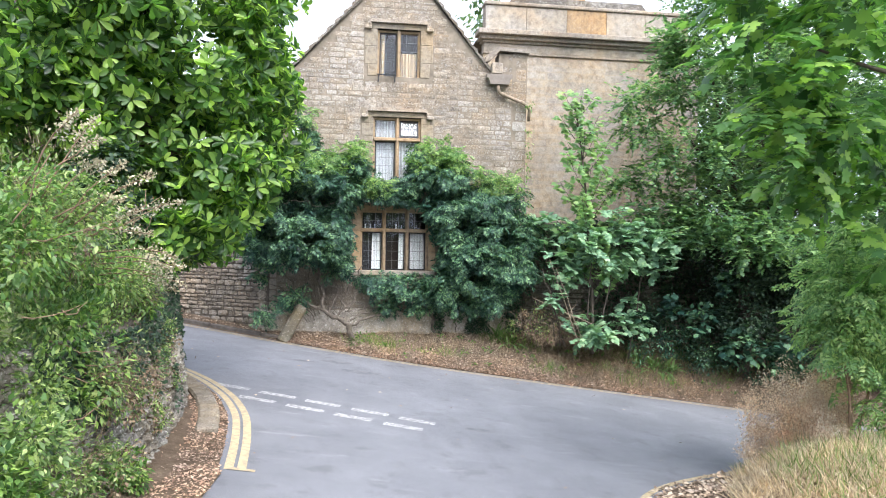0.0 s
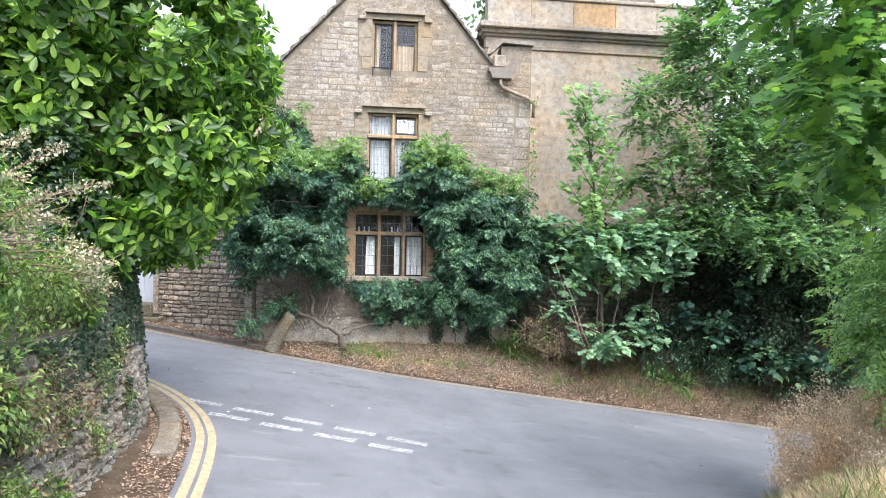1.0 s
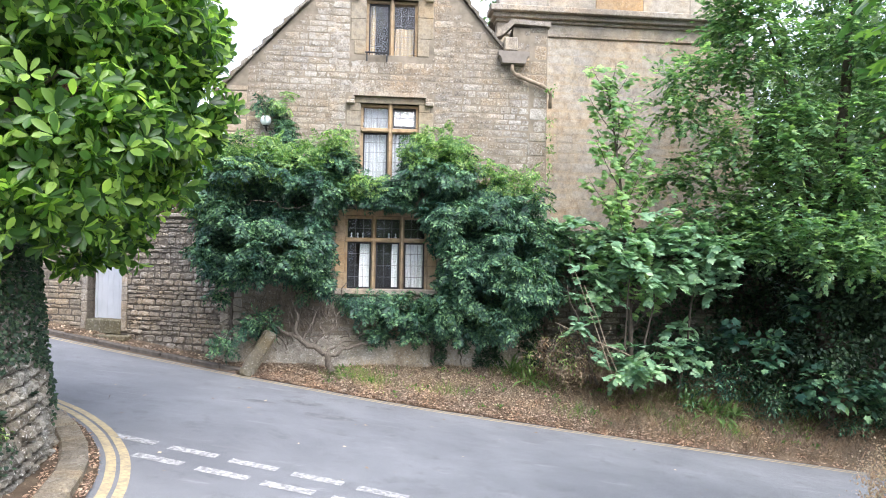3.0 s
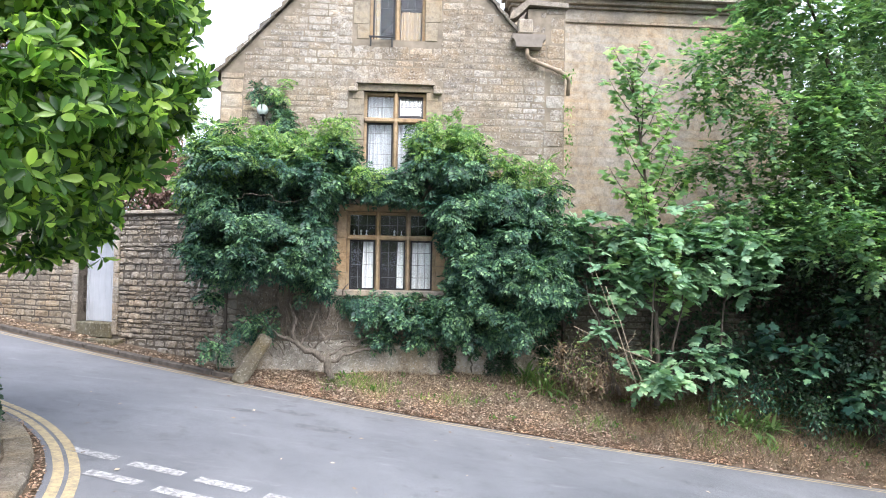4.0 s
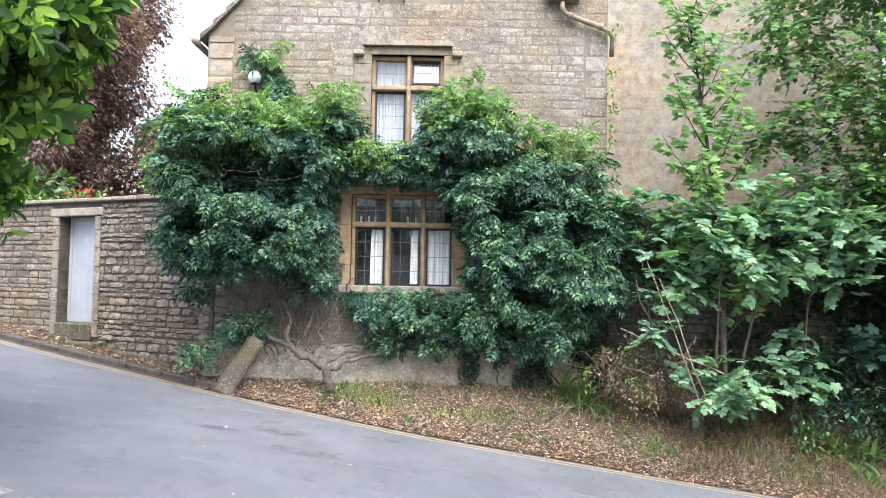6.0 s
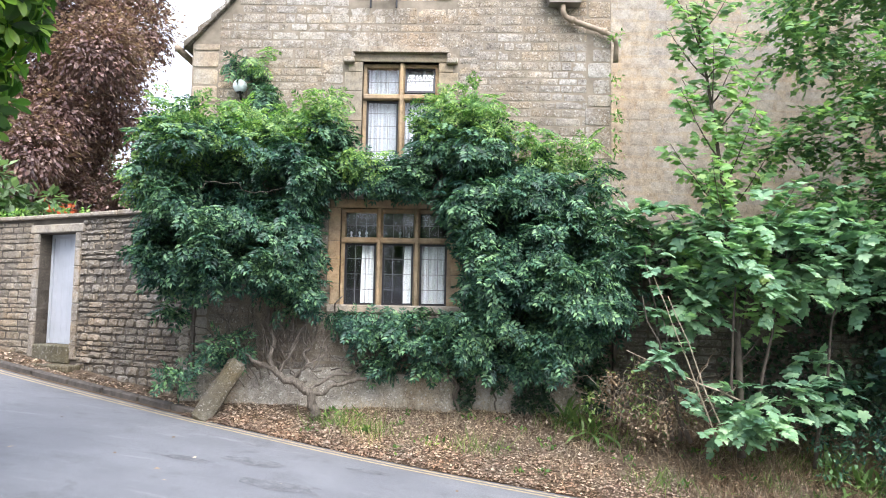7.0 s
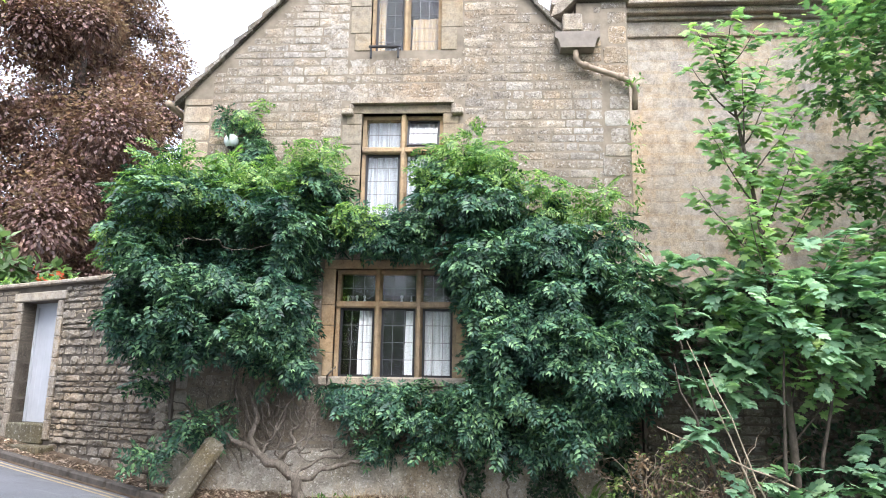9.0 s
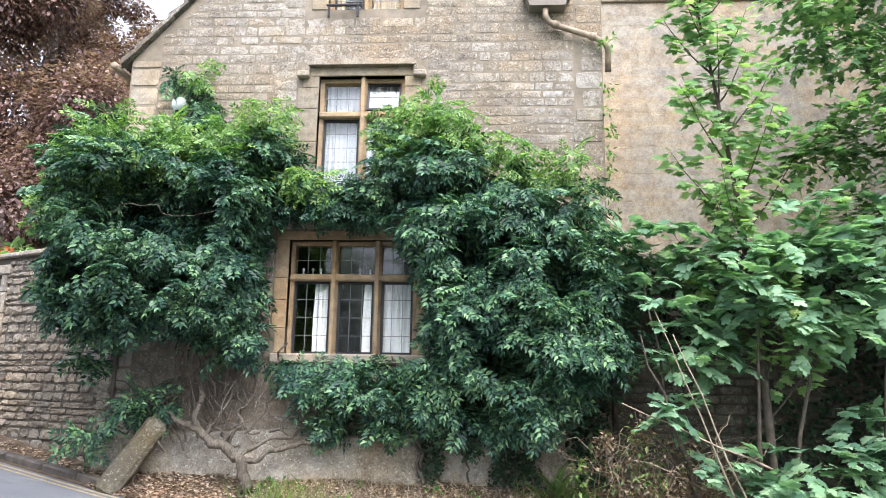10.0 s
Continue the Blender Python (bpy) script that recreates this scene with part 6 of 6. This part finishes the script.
def leaf_on(shoot, t):
    """Place and turn of a leaf on its stalk beside a shoot."""
    p, q = shoot
    an = random.uniform(0, 2 * math.pi)
    d = Vector((math.cos(an), 0.7 * math.sin(an) - 0.2, random.uniform(-0.35, 0.05))).normalized()
    return p.lerp(q, t) + d * random.uniform(0.06, 0.16), d, Vector((random.gauss(0, 0.3), random.gauss(-0.9, 0.35), 1.0))


for k in range(300):
    c, d, u = leaf_on(shoots[k % len(shoots)], random.uniform(0.25, 1.04))
    X = d.cross(u).normalized()
    Z = X.cross(d)
    sz = random.uniform(0.085, 0.135)
    ob = new("leaf", leaf_me)
    ob.parent = sap
    ob.matrix_basis = Matrix.Translation(c) @ Matrix((X, d, Z)).transposed().to_4x4() @ Matrix.Diagonal((sz, sz, sz, 1))
    sit(ob)

PDU = [leaf_on(sh, random.uniform(0.2, 1.0)) for k, sh in enumerate(shoots) for _ in range(95 - 3 * k)]
P, D, U = (np.array([list(r[i]) for r in PDU]) for i in range(3))
sit(part("foliage", leaves("foliage", P, D, U, 0.118 * (0.7 + 0.6 * rng.random(len(P))), PALMATE, L_SYCO2), None, sap))["kind"] = "stuff"

# thin stems and trunk of the sycamore shrub
for a, b in (((5.9, 16.3, -0.5), (5.9, 15.9, 2.2)), ((6.2, 16.3, -0.5), (6.6, 16, 2.6)), ((5.2, 16.4, -0.4), (4.8, 16.3, 2.2)), ((5.3, 16.4, -0.4), (5.0, 16.2, 1.3)), ((5.4, 16.3, -0.4), (4.7, 16.0, 1.5)), ((7.0, 16.3, -0.7), (7.3, 16, 2.2))):
    limb(bend(a, b, 0, 6, 0.04), 0.028, 0.006, "stem", syc, M_BARK, 6)
bramble = thing("bramble", (5.0, 16.3, -0.3), "tangle of dry bramble canes at the cottage corner", "bramble")
for k in range(80):
    a = Vector((random.uniform(4.3, 5.8), random.uniform(16.1, 16.9), random.uniform(-0.35, 0.1)))
    b = a + Vector((random.uniform(-0.8, 0.8), random.uniform(-0.4, 0.2), random.uniform(0.0, 0.75)))
    limb(bend(a, b, random.uniform(-0.3, 0.05), 6, 0.05), 0.005, 0.0025, "cane", bramble, (M_TWIG, M_CANE)[k % 2], 4)
for a, b in (((5.65, 16.0, -0.35), (4.85, 16.0, 1.75)), ((5.75, 15.95, -0.35), (5.0, 15.9, 1.5)), ((5.9, 15.9, 0.2), (4.5, 16.05, 0.8))):
    limb(bend(a, b, 0.0, 6, 0.02), 0.011, 0.005, "cane", bramble, M_CANE, 6)
canopy("foliage", [(4.6, 16.5, 0.3, 0.35), (5.0, 16.3, 0.1, 0.35), (4.3, 16.7, 0.0, 0.3)], 420, 0.07, SIMPLE, L_HEDGE, bramble, 0.4, 0.9)
canopy("dead_leaves", [(4.5, 16.5, 0.2, 0.3), (4.9, 16.3, 0.3, 0.35), (5.3, 16.3, 0.1, 0.3), (4.8, 16.1, -0.2, 0.3)], 1500, 0.045, DIAMOND, L_HEATH, bramble, 0.3, 0.9, label="withered brown leaves")

# ivy over the side wall and the cottage foot
ivy2 = thing("ivy", (4.9, 17.5, 0.5), "ivy creeping over the side wall coping", "climbing plant")
canopy("foliage", [(4.9 + 0.5 * k, 17.5, 2.3 - 0.1 * (k % 3), 0.4) for k in range(10)] + [(8.6 + 0.5 * k, 17.4, 1.2 + 0.5 * (k % 2), 0.55) for k in range(9)] + [(3.6, 17.6, 0.25, 0.3), (4.3, 17.55, 0.5, 0.4), (3.0, 17.62, 0.2, 0.25)], 9000, 0.08, WIDE, L_IVY, ivy2, 0.5, 0.6, keep=lambda P: P[:, 1] < 17.6)
ferns = []
for cx, cy in ((3.95, 17.2), (4.2, 17.0), (7.6, 16.25), (7.85, 16.2), (8.1, 16.2), (7.3, 16.35)):
    for _ in range(26):
        x, y = random.gauss(cx, 0.07), random.gauss(cy, 0.06)
        ferns.append((x, y, verge_z(x, y)))
P = np.array(ferns)
D = up * 0.7 + 1.0 * ball(len(P)) + np.array([0, -0.3, 0])
tagged(part("fern", leaves("fern", P, D, up + 0.2 * ball(len(P)), 0.42 * (0.6 + 0.6 * rng.random(len(P))), STRAP, L_FERN), None), "strap-leaved ferns at the foot of the wall", "fern", kind="stuff")

# small plants rooted in the joints at the cottage corner
joint_plant = thing("wall_plant", (4.7, 17.6, 3.2), "small green plants rooted in the cottage corner joints", "wall plant")
canopy("foliage", [(4.74, 17.62, 2.8 + 0.3 * k, 0.07 + 0.03 * (k % 2)) for k in range(8)] + [(4.72, 17.55, 5.55, 0.12), (3.7, 17.55, 3.5, 0.14), (4.0, 17.55, 3.58, 0.16), (4.3, 17.55, 3.5, 0.17), (4.5, 17.55, 3.32, 0.15)], 420, 0.075, SIMPLE, L_WISTY, joint_plant, 0.3, 0.9, keep=lambda P: (P[:, 1] < 17.68) | (P[:, 0] > 4.7))
P = np.array([(x, 17.55 - 0.04 * rng.random(), z) for x, z in zip(rng.uniform(4.75, 11, 9000), rng.uniform(-0.8, 2.5, 9000)) if noise.noise(Vector((x * 1.1, z * 0.9, 8))) + 0.12 * (x - 6.8) > 0.08])
sit(part("foliage", leaves("foliage", P, ball(len(P)) + np.array([0, -0.2, -0.5]), np.tile([0, -1.0, 0.5], (len(P), 1)) + 0.4 * ball(len(P)), 0.06 * (0.6 + 0.8 * rng.random(len(P))), WIDE, L_IVY), None, ivy2))
wall_base = thing("ivy", (3.3, 17.5, 0.2), "small-leaved ivy creeping over the cottage plinth", "climbing plant")
P = np.array([(x, FRONT - 0.2 - 0.04 * rng.random(), z) for x, z in zip(rng.uniform(2.3, 4.6, 5200), rng.uniform(-0.3, 0.85, 5200)) if noise.noise(Vector((x * 1.9, z * 1.1, 4))) + 0.25 * (x - 3.2) * 0.4 > 0.02])
sit(part("foliage", leaves("foliage", P, ball(len(P)) + np.array([0, -0.2, -0.5]), np.tile([0, -1.0, 0.5], (len(P), 1)) + 0.4 * ball(len(P)), 0.042 * (0.6 + 0.8 * rng.random(len(P))), WIDE, L_IVY), None, wall_base))

# garden flowers over the coping
flowers = thing("garden_flowers", (-5.6, 20.2, 2.6), "red and yellow-green flowers above the garden wall", "flowers")
fl = [(-4.4 - 0.35 * k, 19.5 + 0.17 * k, 2.75 + 0.12 * (k % 2), 0.22) for k in range(8)]
canopy("foliage", fl, 900, 0.09, SIMPLE, L_WISTY, flowers, 0.1, 0.8)
for k in range(26):
    c = Vector((-4.9 - 0.4 * (k % 2), 19.8 + 0.2 * (k % 2), 3.0)) + Vector([random.gauss(0, 0.09) for _ in range(3)])
    P = np.array([list(c)])
    sit(part("petal", leaves("petal", P, ball(1), ball(1) + up, np.array([0.11]), DIAMOND, L_RED), None, flowers, "red petal"))
limb([(-4.9, 20.0, 0.4), (-4.9, 19.9, 1.6), (-4.9, 19.8, 2.9)], 0.03, 0.01, "stem", flowers, M_TWIG)
